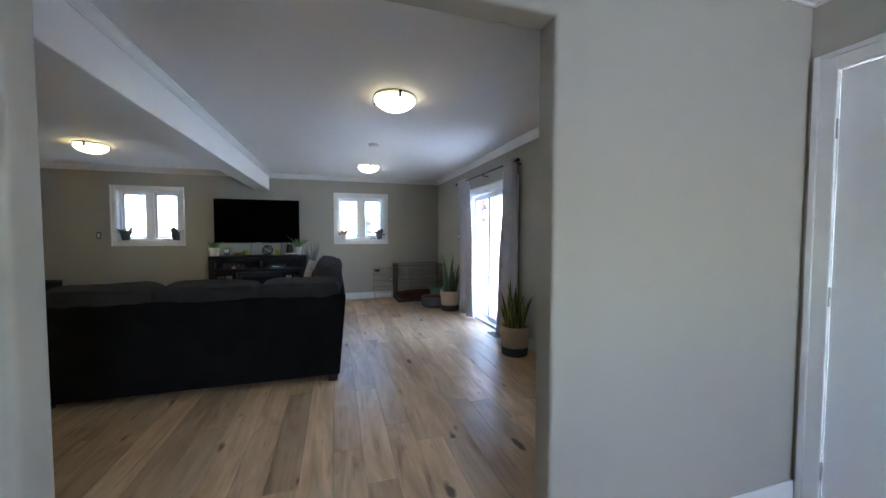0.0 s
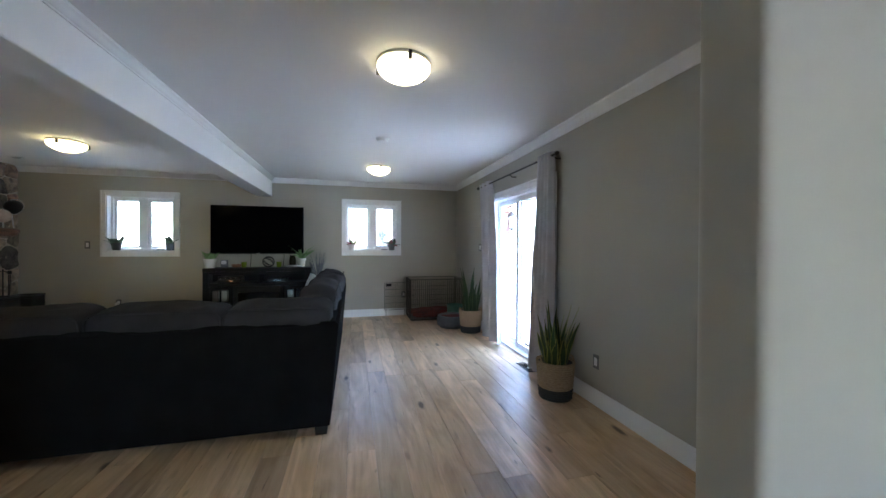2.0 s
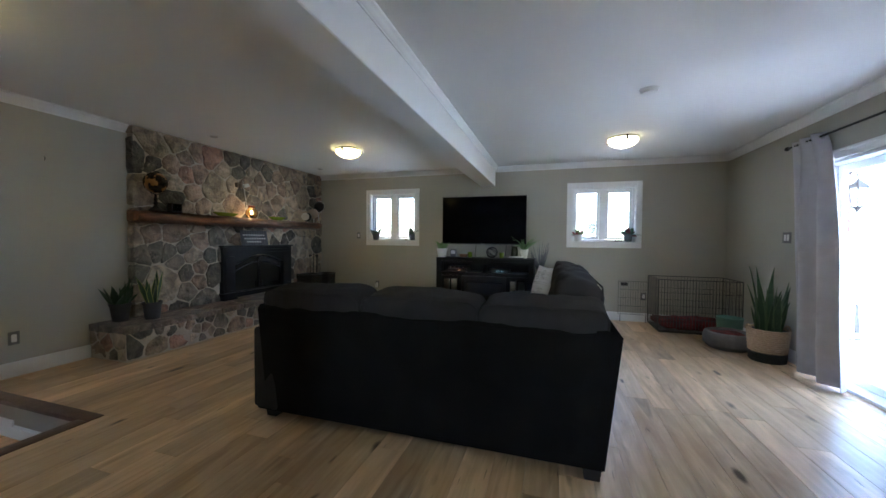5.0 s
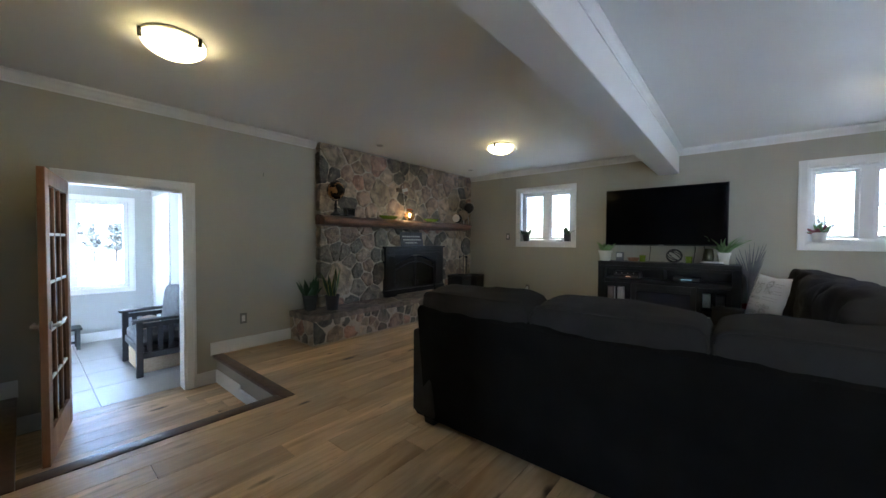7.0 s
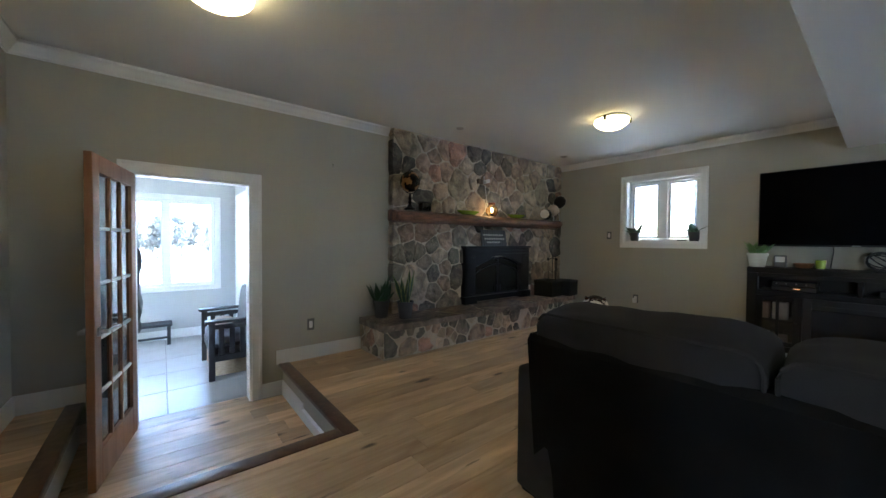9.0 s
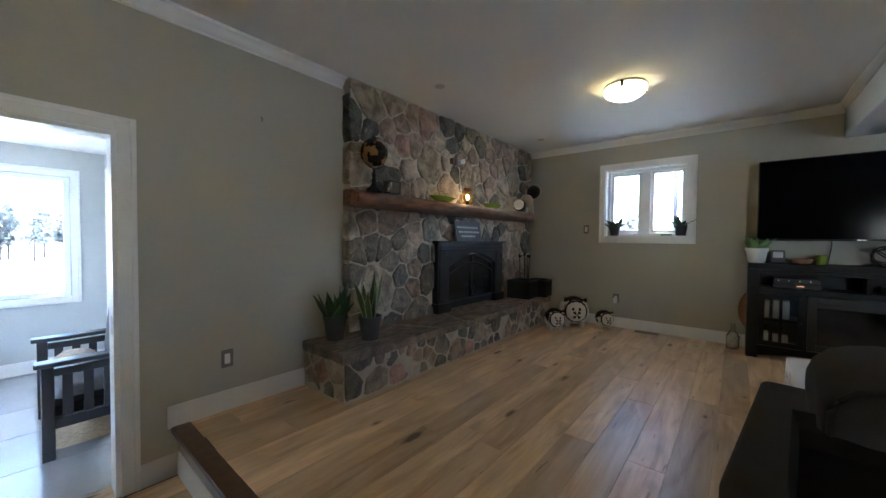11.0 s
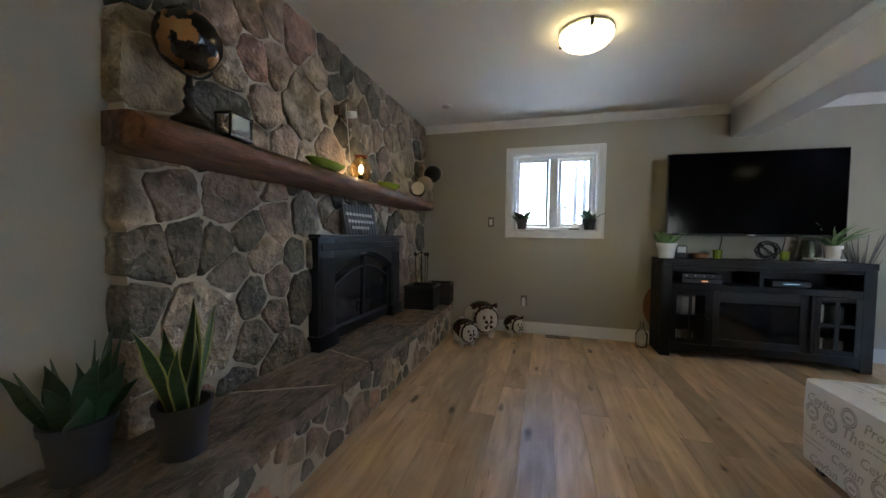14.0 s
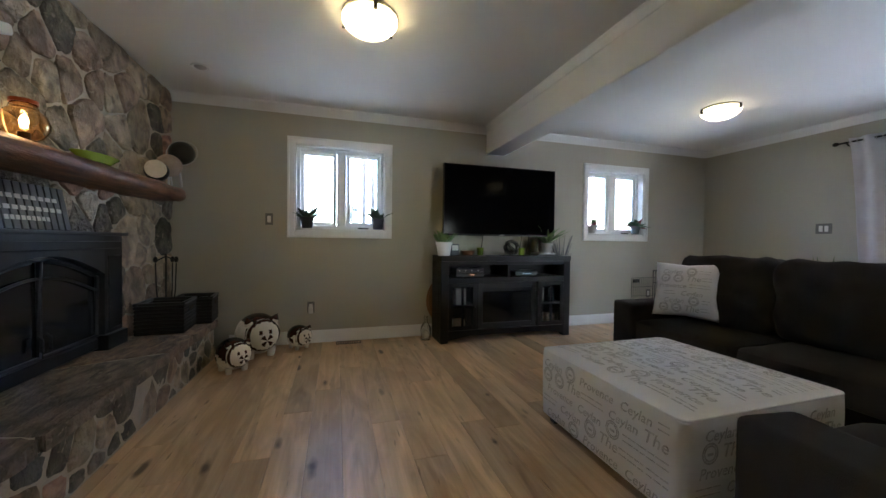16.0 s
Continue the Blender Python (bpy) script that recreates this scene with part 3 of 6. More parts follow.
def window_unit(name, w, h, label, open_sash):
    root = tagged(new(name), label, "window", kind="structure")
    part("window_casing", casing(w[0], w[1], w[2], w[3], YN, -1), TRIM, root)
    liner = frame_bars(h[0], h[1], h[2], h[3], 0.012, YN - 0.001, YN + 0.16, 0.001)
    part("window_jamb", liner, TRIM, root)
    part("window_sill", box(h[0] + 0.012, h[1] - 0.012, YN - 0.012, YN + 0.10, h[2] + 0.012, h[2] + 0.026, 0.004), TRIM, root)
    fr = frame_bars(h[0] + 0.012, h[1] - 0.012, h[2] + 0.026, h[3] - 0.012, 0.035, YN + 0.09, YN + 0.16)
    mid = (h[0] + h[1]) / 2
    box(mid - 0.052, mid + 0.052, YN + 0.09, YN + 0.16, h[2] + 0.061, h[3] - 0.047, 0.004, 1, fr)
    part("window_frame", fr, VINYL, root)
    for a, b, opened in ((h[0] + 0.047, mid - 0.052, False), (mid + 0.052, h[1] - 0.047, open_sash)):
        z0, z1, wd = h[2] + 0.063, h[3] - 0.049, b - a
        sash = thing_part("window_sash", frame_bars(0.002, wd - 0.002, z0, z1, 0.036, 0.0, 0.035, 0.003), VINYL, root)
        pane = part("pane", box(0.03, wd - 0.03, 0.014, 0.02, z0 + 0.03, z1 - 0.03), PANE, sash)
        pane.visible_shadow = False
        bars = bmesh.new()
        for zz in (z0 + 0.13, z1 - 0.10):
            box(0.036, wd - 0.036, 0.0215, 0.0235, zz - 0.004, zz + 0.004, into=bars)
        box(0.036 + 0.08, 0.036 + 0.086, 0.0215, 0.0235, z0 + 0.036, z1 - 0.036, into=bars)
        part("grille", bars, POTG, sash)
        sash.matrix_basis = pose(a, YN + 0.11, 0) if not opened else pose(b, YN + 0.15, 0, 0, 0, 180 - 72) 
    part("crank_handle", box(h[1] - 0.30, h[1] - 0.18, YN + 0.07, YN + 0.092, h[2] + 0.03, h[2] + 0.044, 0.004), BRONZE, root)
    return root


def thing_part(name, bm, material, parent, label=""):
    return part(name, bm, material, parent, label)


window_unit("window_1", W1, h1, "white closed casement window with potted succulents on its sill", False)
window_unit("window_2", W2, h2, "white closed casement window with potted flowers on its sill", False)

# patio door
pd = tagged(new("door_1"), "white sliding glass patio door to a deck", "door", kind="structure")
part("door_casing", casing(PD[0] - 0.085, PD[1] + 0.085, 0.0, PD[3] + 0.085, XE, -1, 0.085, "x", False), TRIM, pd)
jb = bmesh.new()
for b in ((XE + 0.002, XE + 0.19, PD[0], PD[0] + 0.03, 0, PD[3]), (XE + 0.002, XE + 0.19, PD[1] - 0.03, PD[1], 0, PD[3]), (XE + 0.002, XE + 0.19, PD[0] + 0.03, PD[1] - 0.03, PD[3] - 0.03, PD[3]), (XE - 0.015, XE + 0.19, PD[0] + 0.03, PD[1] - 0.03, 0.0, 0.03)):
    box(*b, 0.003, 1, jb)
part("door_frame", jb, VINYL, pd)
mid = 5.255
for y0, y1, x0, nm in ((mid - 0.03, PD[1] - 0.03, XE + 0.11, "fixed"), (PD[0] + 0.03, mid + 0.055, XE + 0.055, "sliding")):
    pn = part("door_panel", frame_bars(y0, y1, 0.032, PD[3] - 0.032, 0.07, x0, x0 + 0.045, 0.005, "x"), VINYL, pd)
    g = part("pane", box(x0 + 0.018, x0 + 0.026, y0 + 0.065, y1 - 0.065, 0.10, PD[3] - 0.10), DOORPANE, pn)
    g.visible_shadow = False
    if nm == "sliding":
        part("screen_panel", frame_bars(y0, mid + 0.05, 0.032, PD[3] - 0.032, 0.065, XE + 0.162, XE + 0.182, 0.004, "x"), GREYF, pd, "grey screen door frame")
        part("door_handle", tube([(x0 - 0.002, y1 - 0.035, 0.9), (x0 - 0.04, y1 - 0.035, 0.93), (x0 - 0.04, y1 - 0.035, 1.12), (x0 - 0.002, y1 - 0.035, 1.15)], 0.01), VINYL, pn)

# foyer closet door
fd = tagged(new("door_2"), "plain white hinged foyer door in a white casing", "door", kind="structure")
part("door_casing", casing(0.40, 1.42, 0.0, 2.20, XE, -1, 0.085, "x", False), TRIM, fd)
slab = part("door_leaf", box(XE + 0.004, XE + 0.04, 0.487, 1.333, 0.008, 2.112, 0.003), VINYL, fd)
for z in (0.25, 1.08, 1.85):
    part("hinge", tube([(XE - 0.004, 1.336, z - 0.045), (XE - 0.004, 1.336, z + 0.045)], 0.008), CHROME, slab)

# sunroom doorway and french door
wd = tagged(new("door_frame_west"), "white cased doorway down to the sunroom", "door frame", kind="structure")
part("door_casing", casing(WD[0] - 0.085, WD[1] + 0.085, ZP, WD[3] + 0.085, XW, 1, 0.085, "x", False), TRIM, wd)
jb = bmesh.new()
for b in ((XW - 0.149, XW + 0.001, WD[0], WD[0] + 0.02, ZP, WD[3]), (XW - 0.149, XW + 0.001, WD[1] - 0.02, WD[1], ZP, WD[3]), (XW - 0.149, XW + 0.001, WD[0] + 0.02, WD[1] - 0.02, WD[3] - 0.02, WD[3])):
    box(*b, into=jb)
part("door_jamb", jb, TRIM, wd)
part("strike_plate", box(XW - 0.08, XW - 0.03, WD[1] - 0.0225, WD[1] - 0.0195, 0.62, 0.72), CHROME, wd)

# sunroom
SX, SYN, SYS, SZ = -8.0, 3.33, 0.6, 2.12
structure("floor_sunroom", box(SX, XW - 0.15, SYS, SYN, ZP - 0.12, ZP - 0.008), mat("grout", (0.33, 0.32, 0.31)), "pale square floor tiles in the sunroom", "floor")
structure("wall_sunroom_west", wall("x", SX - 0.15, SX, SYS, SYN, ZP, SZ, ((1.32, 3.04, 0.50, 1.82),)), mat("pale_wall", (0.47, 0.48, 0.46), (0.45, 0.46, 0.44), 1.2, 0.7), "pale grey sunroom wall with a picture window", "wall")
structure("wall_sunroom_north", wall("y", SYN, SYN + 0.12, SX - 0.15, XW - 0.15, ZP, SZ), bpy.data.materials["pale_wall"], "pale grey sunroom wall with an inner door", "wall")
structure("wall_sunroom_south", wall("y", SYS - 0.12, SYS, SX - 0.15, XW - 0.15, ZP, SZ), bpy.data.materials["pale_wall"], "plain pale grey sunroom wall", "wall")
structure("ceiling_sunroom", box(SX - 0.15, XW - 0.15, SYS - 0.12, SYN + 0.12, SZ, SZ + 0.12), CEIL, "white sunroom ceiling", "ceiling")
sw = tagged(new("window_3"), "wide white two-pane sunroom window", "window", kind="structure")
part("window_casing", casing(1.24, 3.12, 0.42, 1.90, SX, 1, 0.08, "x"), TRIM, sw)
fr = frame_bars(1.32, 3.04, 0.50, 1.82, 0.05, SX - 0.11, SX - 0.03, 0.004, "x")
box(SX - 0.11, SX - 0.03, 2.36, 2.48, 0.55, 1.77, 0.004, 1, fr)
part("window_frame", fr, VINYL, sw)
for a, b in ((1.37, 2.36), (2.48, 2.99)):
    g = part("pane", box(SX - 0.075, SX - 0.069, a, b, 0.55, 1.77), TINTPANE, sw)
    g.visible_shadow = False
sd = tagged(new("door_3"), "white panel door in the sunroom wall", "door", kind="structure")
part("door_casing", casing(-7.80, -6.85, ZP, 1.93, SYN, -1, 0.085, "y", False), TRIM, sd)
lf = part("door_leaf", box(-7.715, -6.935, SYN - 0.012, SYN - 0.002, ZP, 1.845, 0.002), TRIM, sd)
for z in (0.0, 0.75, 1.55):
    part("hinge", box(-6.965, -6.945, SYN - 0.022, SYN - 0.012, z, z + 0.09, 0.002), CHROME, lf)
bm = bmesh.new()
join(bm, prism(base_profile(SX, -1), SYS, SYN, "y"), Matrix.Translation((0, 0, ZP)))
join(bm, prism(base_profile(SYN, 1), -6.85, XW - 0.15, "x"), Matrix.Translation((0, 0, ZP)))
structure("baseboard_sunroom", bm, TRIM, "white baseboard in the sunroom", "trim", True)

# fireplace core and hearth core
FX, FY0 = -4.79, 4.475
structure("chimney_breast", box(XW - 0.02, FX - 0.02, FY0 + 0.02, YN - 0.002, 0.0, ZC - 0.002), MORTAR, "fieldstone chimney breast with pale mortar joints", "fireplace")
HX, HY0, HY1, HZ = -4.340, 4.115, 7.60, 0.362
structure("hearth", box(XW + 0.001, HX - 0.006, HY0 + 0.006, HY1 - 0.015, 0.0, HZ - 0.007), MORTAR, "raised fieldstone hearth bench with slab top", "hearth")

# outdoors
structure("ground", box(-600, 600, -600, 600, -1.1, -0.95), LAWN, "pale open lawn reaching the horizon", "ground")


# ---- sofa, ottoman, television ----
def feet(parent, spots, h=0.06, w=0.07):
    for x, y in spots:
        part("foot", lathe([(0.0, 0), (w * 0.42, 0), (w * 0.5, h), (0.0, h)], 4, pose(x, y, 0, 0, 0, 45)), BLACKP, parent, smooth=False)


sofa = thing("sectional_sofa", "dark charcoal fabric sectional sofa with loose back cushions", "sofa", 0, 0, 0)
SX0, SX1, SYB, SYE = -2.28, 0.03, 3.66, 6.53
part("base", box(SX0 + 0.03, SX1, SYB + 0.02, 4.50, 0.06, 0.30, 0.015, 2), SOFA_SHADED, sofa)
part("base", box(-0.74, SX1, 4.502, SYE - 0.02, 0.06, 0.30, 0.015, 2), SOFA_SHADED, sofa)


# back and side take the darker, shaded copy of the fabric
part("back_frame", prism([(SYB + 0.02, 0.07), (SYB - 0.06, 0.80), (SYB - 0.04, 0.825), (SYB + 0.06, 0.825), (SYB + 0.16, 0.30), (SYB + 0.16, 0.07)], SX0 + 0.12, SX1 - 0.002, "x"), SOFA_SHADED, sofa)
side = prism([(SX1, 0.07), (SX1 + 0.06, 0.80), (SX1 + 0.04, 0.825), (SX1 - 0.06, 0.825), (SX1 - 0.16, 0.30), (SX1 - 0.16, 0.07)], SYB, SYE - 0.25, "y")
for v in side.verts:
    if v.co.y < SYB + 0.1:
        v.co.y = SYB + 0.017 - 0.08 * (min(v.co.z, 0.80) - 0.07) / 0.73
part("back_frame", side, SOFA_SHADED, sofa)
part("arm", box(SX0, SX0 + 0.21, SYB + 0.0, 4.53, 0.075, 0.645, 0.03, 3), SOFA_LIT, sofa, m=Matrix.Translation((SX0 + 0.1, SYB, 0)) @ pose(0, 0, 0, 0, 0, -7) @ Matrix.Translation((-SX0 - 0.1, -SYB, 0)))
part("arm", box(-0.76, SX1 - 0.0, SYE - 0.22, SYE, 0.075, 0.60, 0.035, 3), SOFA_LIT, sofa)
for i, (x, y, w, d) in enumerate(((-1.60, 4.22, 0.74, 0.86), (-0.87, 4.22, 0.72, 0.86), (-0.43, 4.28, 0.70, 0.90), (-0.40, 5.10, 0.72, 0.78), (-0.40, 5.90, 0.72, 0.80))):
    if i == 2:
        x, y = -0.33, 4.22
    part("seat_cushion", cushion(w, d, 0.19, 0.12, 0.004, 9, i, 10.0), SOFA_LIT, sofa, m=pose(x, y, 0.275))


def piping(w, h, d, parent, m, r=0.006):
    """A sewn cord round the outline of a cushion's face."""
    a, b, c = w / 2, h / 2, min(w, h) * 0.13
    pts = [(sx * (a - c) + c * math.cos(radians(q)), d, b + sz * (b - c) + c * math.sin(radians(q)))
           for sx, sz, q0 in ((1, 1, 0), (-1, 1, 90), (-1, -1, 180), (1, -1, 270)) for q in (q0 + 5, q0 + 30, q0 + 60, q0 + 85)]
    part("piping", tube(pts, r, 6, True), SOFA_LIT, parent, m=m)


for i, (x, w) in enumerate(((-1.76, 0.745), (-1.01, 0.755), (-0.30, 0.68))):
    at = pose(x, SYB + 0.15, 0.47, 8, 0, 0)
    cu = part("back_cushion", cushion(w, 0.30, 0.485, 0.07, 0.012, 14, 3 + i, 9.0), SOFA_LIT, sofa, m=at)
    piping(w * 0.965, 0.470, -0.135, cu, at @ Matrix.Translation((0, 0, 0.008)))
for i, (y, w) in enumerate(((4.42, 0.80), (5.18, 0.76), (5.93, 0.76))):
    at = pose(SX1 - 0.17, y, 0.43, 7, 0, 90)
    cu = part("back_cushion", cushion(w, 0.31, 0.60, 0.14, 0.024, 14, 8 + i, 7.0), SOFA_LIT, sofa, m=at)
    piping(w * 0.94, 0.555, -0.125, cu, at @ Matrix.Translation((0, 0, 0.02)))
feet(sofa, ((SX1 - 0.06, SYB + 0.07), (SX0 + 0.12, SYB + 0.10), (SX0 + 0.12, 4.44), (-0.66, SYE - 0.1), (SX1 - 0.06, SYE - 0.1)), 0.075, 0.13)

ottoman = thing("ottoman", "large cream linen ottoman printed with grey script", "ottoman", -1.513, 5.29, 0)
OW, OD, OZ0, OZ1 = 0.985, 0.965, 0.055, 0.455


def ottoman_top(u, v):
    """Height of the stuffed top over its piping, u and v from -1 to 1."""
    return 0.034 * (max(0.0, 1 - abs(u) ** 3.2) * max(0.0, 1 - abs(v) ** 3.2)) ** 0.6


def rounded_rect(a, b, r, z, n=6):
    return [(sx * (a - r) + r * math.cos(radians(q0 + 90 * k / n)), sy * (b - r) + r * math.sin(radians(q0 + 90 * k / n)), z)
            for sx, sy, q0 in ((1, 1, 0), (-1, 1, 90), (-1, -1, 180), (1, -1, 270)) for k in range(n + 1)]


bm, rings = bmesh.new(), []
for z, ins in ((OZ0, 0.012), (OZ0 + 0.008, 0.003), (OZ0 + 0.10, 0.0), (OZ1 - 0.10, -0.002), (OZ1 - 0.012, 0.0), (OZ1, 0.008)):
    rings.append([bm.verts.new(p) for p in rounded_rect(OW / 2 - ins, OD / 2 - ins, 0.045, z)])
for p, q in zip(rings, rings[1:]):
    for k in range(len(p)):
        bm.faces.new((p[k], p[(k + 1) % len(p)], q[(k + 1) % len(p)], q[k]))
bm.faces.new(rings[0])
bm.faces.new(rings[-1])
bmesh.ops.recalc_face_normals(bm, faces=bm.faces[:])
part("body", bm, PRINTC, ottoman)
# stuffed top: rings that shrink towards the middle
bm, rings = bmesh.new(), []
for k in range(13):
    f = 1 - k / 12.5
    rings.append([bm.verts.new((x, y, OZ1 + ottoman_top(x / (OW / 2 - 0.008), y / (OD / 2 - 0.008)) + 0.002 * noise.noise(Vector((x * 6, y * 6, 2)))))
                  for x, y, _ in rounded_rect((OW / 2 - 0.008) * f, (OD / 2 - 0.008) * f, 0.04 * f, 0)])
for p, q in zip(rings, rings[1:]):
    for k in range(len(p)):
        bm.faces.new((p[k], p[(k + 1) % len(p)], q[(k + 1) % len(p)], q[k]))
bm.faces.new(rings[-1])
bmesh.ops.recalc_face_normals(bm, faces=bm.faces[:])
lid = part("lid", bm, PRINTC, ottoman, smooth="all")
part("piping", tube(rounded_rect(OW / 2 - 0.004, OD / 2 - 0.004, 0.045, OZ1 - 0.001), 0.0055, 6, True), PRINTC, ottoman)
feet(ottoman, [(a * 0.42, b * 0.42) for a in (-1, 1) for b in (-1, 1)], 0.056, 0.07)

tv = thing("television", "large flat black wall-mounted television", "television", -1.382, 7.62, 1.195)
part("cabinet", box(-0.722, 0.722, 0.004, 0.05, 0, 0.815, 0.006, 2), BLACKP, tv)
part("screen", box(-0.712, 0.712, 0.0, 0.006, 0.018, 0.805, 0.001), SCREEN, tv)
part("wall_mount", box(-0.25, 0.25, 0.05, 0.278, 0.25, 0.60, 0.004), BLACKP, tv)
part("badge", box(-0.03, 0.03, -0.002, 0.0, 0.005, 0.013), CHROME, tv)

stand = thing("tv_stand", "espresso wooden television stand with glazed doors and fire insert", "tv stand", -1.345, 7.48, 0)
SW_, SD_ = 0.820, 0.365
part("top", box(-SW_, SW_, -0.01, SD_, 0.905, 0.965, 0.006, 2), STANDW, stand)
for s in (-1, 1):
    part("post", box(s * SW_ - (0.0 if s < 0 else 0.09), s * SW_ + (0.09 if s < 0 else 0.0), 0.0, 0.09, 0.0, 0.905, 0.004), STANDW, stand)
    part("side_panel", box(s * SW_ - (0.0 if s < 0 else 0.025), s * SW_ + (0.025 if s < 0 else 0.0), 0.09, SD_, 0.0, 0.905, 0.003), STANDW, stand)
part("back_panel", box(-SW_ + 0.025, SW_ - 0.025, SD_ - 0.015, SD_ - 0.002, 0.07, 0.905), STANDW, stand)
part("shelf", box(-SW_ + 0.09, SW_ - 0.09, 0.004, SD_ - 0.016, 0.665, 0.722, 0.003), STANDW, stand)
part("rail", box(-SW_ + 0.09, SW_ - 0.09, 0.004, 0.03, 0.865, 0.905, 0.003), STANDW, stand)
part("bottom_rail", prism([(-SW_ + 0.09, 0.135), (SW_ - 0.09, 0.135), (SW_ - 0.09, 0.03), (SW_ - 0.35, 0.07), (-SW_ + 0.35, 0.07), (-SW_ + 0.09, 0.03)], 0.004, 0.03, "y"), STANDW, stand)
part("bottom", box(-SW_ + 0.025, SW_ - 0.025, 0.03, SD_ - 0.016, 0.10, 0.125), STANDW, stand)
part("divider", box(-0.015, 0.015, 0.01, SD_ - 0.016, 0.722, 0.865), STANDW, stand)
for s in (-1, 1):
    x0, x1 = sorted((s * 0.40, s * 0.73))
    dr = part("door", frame_bars(x0, x1, 0.14, 0.66, 0.045, 0.0, 0.022, 0.003), STANDW, stand)
    part("muntin", box((x0 + x1) / 2 - 0.012, (x0 + x1) / 2 + 0.012, 0.003, 0.02, 0.185, 0.615), STANDW, dr)
    part("muntin", box(x0 + 0.045, x1 - 0.045, 0.003, 0.02, 0.39, 0.412), STANDW, dr)
    part("pane", box(x0 + 0.04, x1 - 0.04, 0.021, 0.024, 0.18, 0.62), CLEAR, dr).visible_shadow = False
    part("inner_shelf", box(x0, x1, 0.05, SD_ - 0.016, 0.392, 0.408), STANDW, stand)
    part("knob", ball(0.012, at=(s * 0.425, -0.012, 0.40), u=10, v=8), BRONZE, dr)
    part("partition", box(s * 0.39 - 0.01, s * 0.39 + 0.01, 0.004, SD_ - 0.016, 0.125, 0.665), STANDW, stand)
ins = part("fire_insert", frame_bars(-0.375, 0.375, 0.14, 0.66, 0.06, 0.03, 0.06, 0.003), BLACKP, stand)
part("insert_glass", box(-0.315, 0.315, 0.04, 0.046, 0.19, 0.55), DARKGLASS, ins)
part("heater_grille", box(-0.315, 0.315, 0.036, 0.05, 0.56, 0.60, 0.003), BLACKP, ins)

# ---- fireplace ----
mantel = thing("mantel_shelf", "thick reddish-brown timber mantel on the stone", "mantel", -4.665, 6.09, 1.425)
bm, rings = bmesh.new(), []
for i in range(65):
    y = -1.68 + 3.28 * i / 64
    end = min(1.0, (1.60 - y) / 0.22 + 0.30, (y + 1.68) / 0.06 + 0.75)
    sec = []
    for k in range(16):
        # half-log: flat top and back, rounded front and belly
        a = -math.pi / 2 + math.pi * k / 15
        x, z = 0.245 * math.copysign(abs(math.cos(a)) ** 0.55, 1), 0.068 * math.copysign(abs(math.sin(a)) ** 0.75, a)
        q = noise.noise(Vector((x * 3, y * 1.1, z * 8))) + 0.4 * noise.noise(Vector((x * 14, y * 4.5, z * 16)))
        front = x / 0.245
        x = -0.125 + (x + 0.024 * q * front) * (0.55 + 0.45 * end)
        z = 0.150 - (0.068 - z) * (0.5 + 0.5 * end) + (0.018 * q if a < 0.9 else 0.0)
        sec.append(bm.verts.new((x, y, min(z, 0.150))))
    rings.append(sec)
for p, q in zip(rings, rings[1:]):
    for k in range(16):
        bm.faces.new((p[k], p[(k + 1) % 16], q[(k + 1) % 16], q[k]))
ends = [[v.co.copy() for v in rings[0]], [v.co.copy() for v in rings[-1]]]
bmesh.ops.recalc_face_normals(bm, faces=bm.faces[:])
part("beam", bm, MANTEL, mantel)
for pts in ends:
    cap = bmesh.new()
    cap.faces.new([cap.verts.new(p) for p in pts])
    part("end_grain", cap, MANTEL, mantel, "sawn log end")

insert = thing("fireplace_insert", "black cast-iron fireplace insert with arched glass doors", "fireplace insert", -4.795, 6.25, HZ)
insert.scale = (1, 1, 1.035)
IW, IH, IP = 0.685, 0.745, 0.06
bm = bmesh.new()
box(-0.02, IP, -IW, -IW + 0.20, 0.10, IH, 0.006, 2, bm)
box(-0.02, IP, IW - 0.20, IW, 0.10, IH, 0.006, 2, bm)
N_ = 16
arch = [(-IW + 0.20 + (2 * IW - 0.40) * i / N_, 0.50 + 0.13 * math.sin(math.pi * i / N_)) for i in range(N_ + 1)]
hd = bmesh.new()
for x_ in (-0.02, IP):
    vs = [hd.verts.new((x_, a, b)) for a, b in arch] + [hd.verts.new((x_, IW - 0.20, IH)), hd.verts.new((x_, -IW + 0.20, IH))]
    hd.faces.new(vs)
hd.verts.ensure_lookup_table()
k_ = len(arch) + 2
for i in range(k_):
    hd.faces.new((hd.verts[i], hd.verts[(i + 1) % k_], hd.verts[k_ + (i + 1) % k_], hd.verts[k_ + i]))
bmesh.ops.recalc_face_normals(hd, faces=hd.faces[:])
join(bm, hd)
part("surround", bm, IRON, insert)
part("cap", box(-0.02, IP + 0.03, -IW - 0.02, IW + 0.02, IH, IH + 0.022, 0.006, 2), IRON, insert)
for s in (-1, 1):
    part("plinth", box(-0.02, IP + 0.025, s * IW - (0.015 if s < 0 else 0.215), s * IW + (0.215 if s < 0 else 0.015), 0.0, 0.10, 0.008, 2), IRON, insert)
    part("moulding", box(IP, IP + 0.01, s * (IW - 0.10) - 0.075, s * (IW - 0.10) + 0.075, 0.13, IH - 0.13, 0.004), IRON, insert)
part("moulding", box(IP, IP + 0.010, -IW + 0.03, IW - 0.03, IH - 0.085, IH - 0.035, 0.004), IRON, insert)
part("firebox", box(-0.10, -0.015, -IW + 0.20, IW - 0.20, 0.02, 0.60), BLACKP, insert)
part("louvre", box(0.0, 0.03, -IW + 0.21, IW - 0.21, 0.015, 0.085, 0.006), IRON, insert)
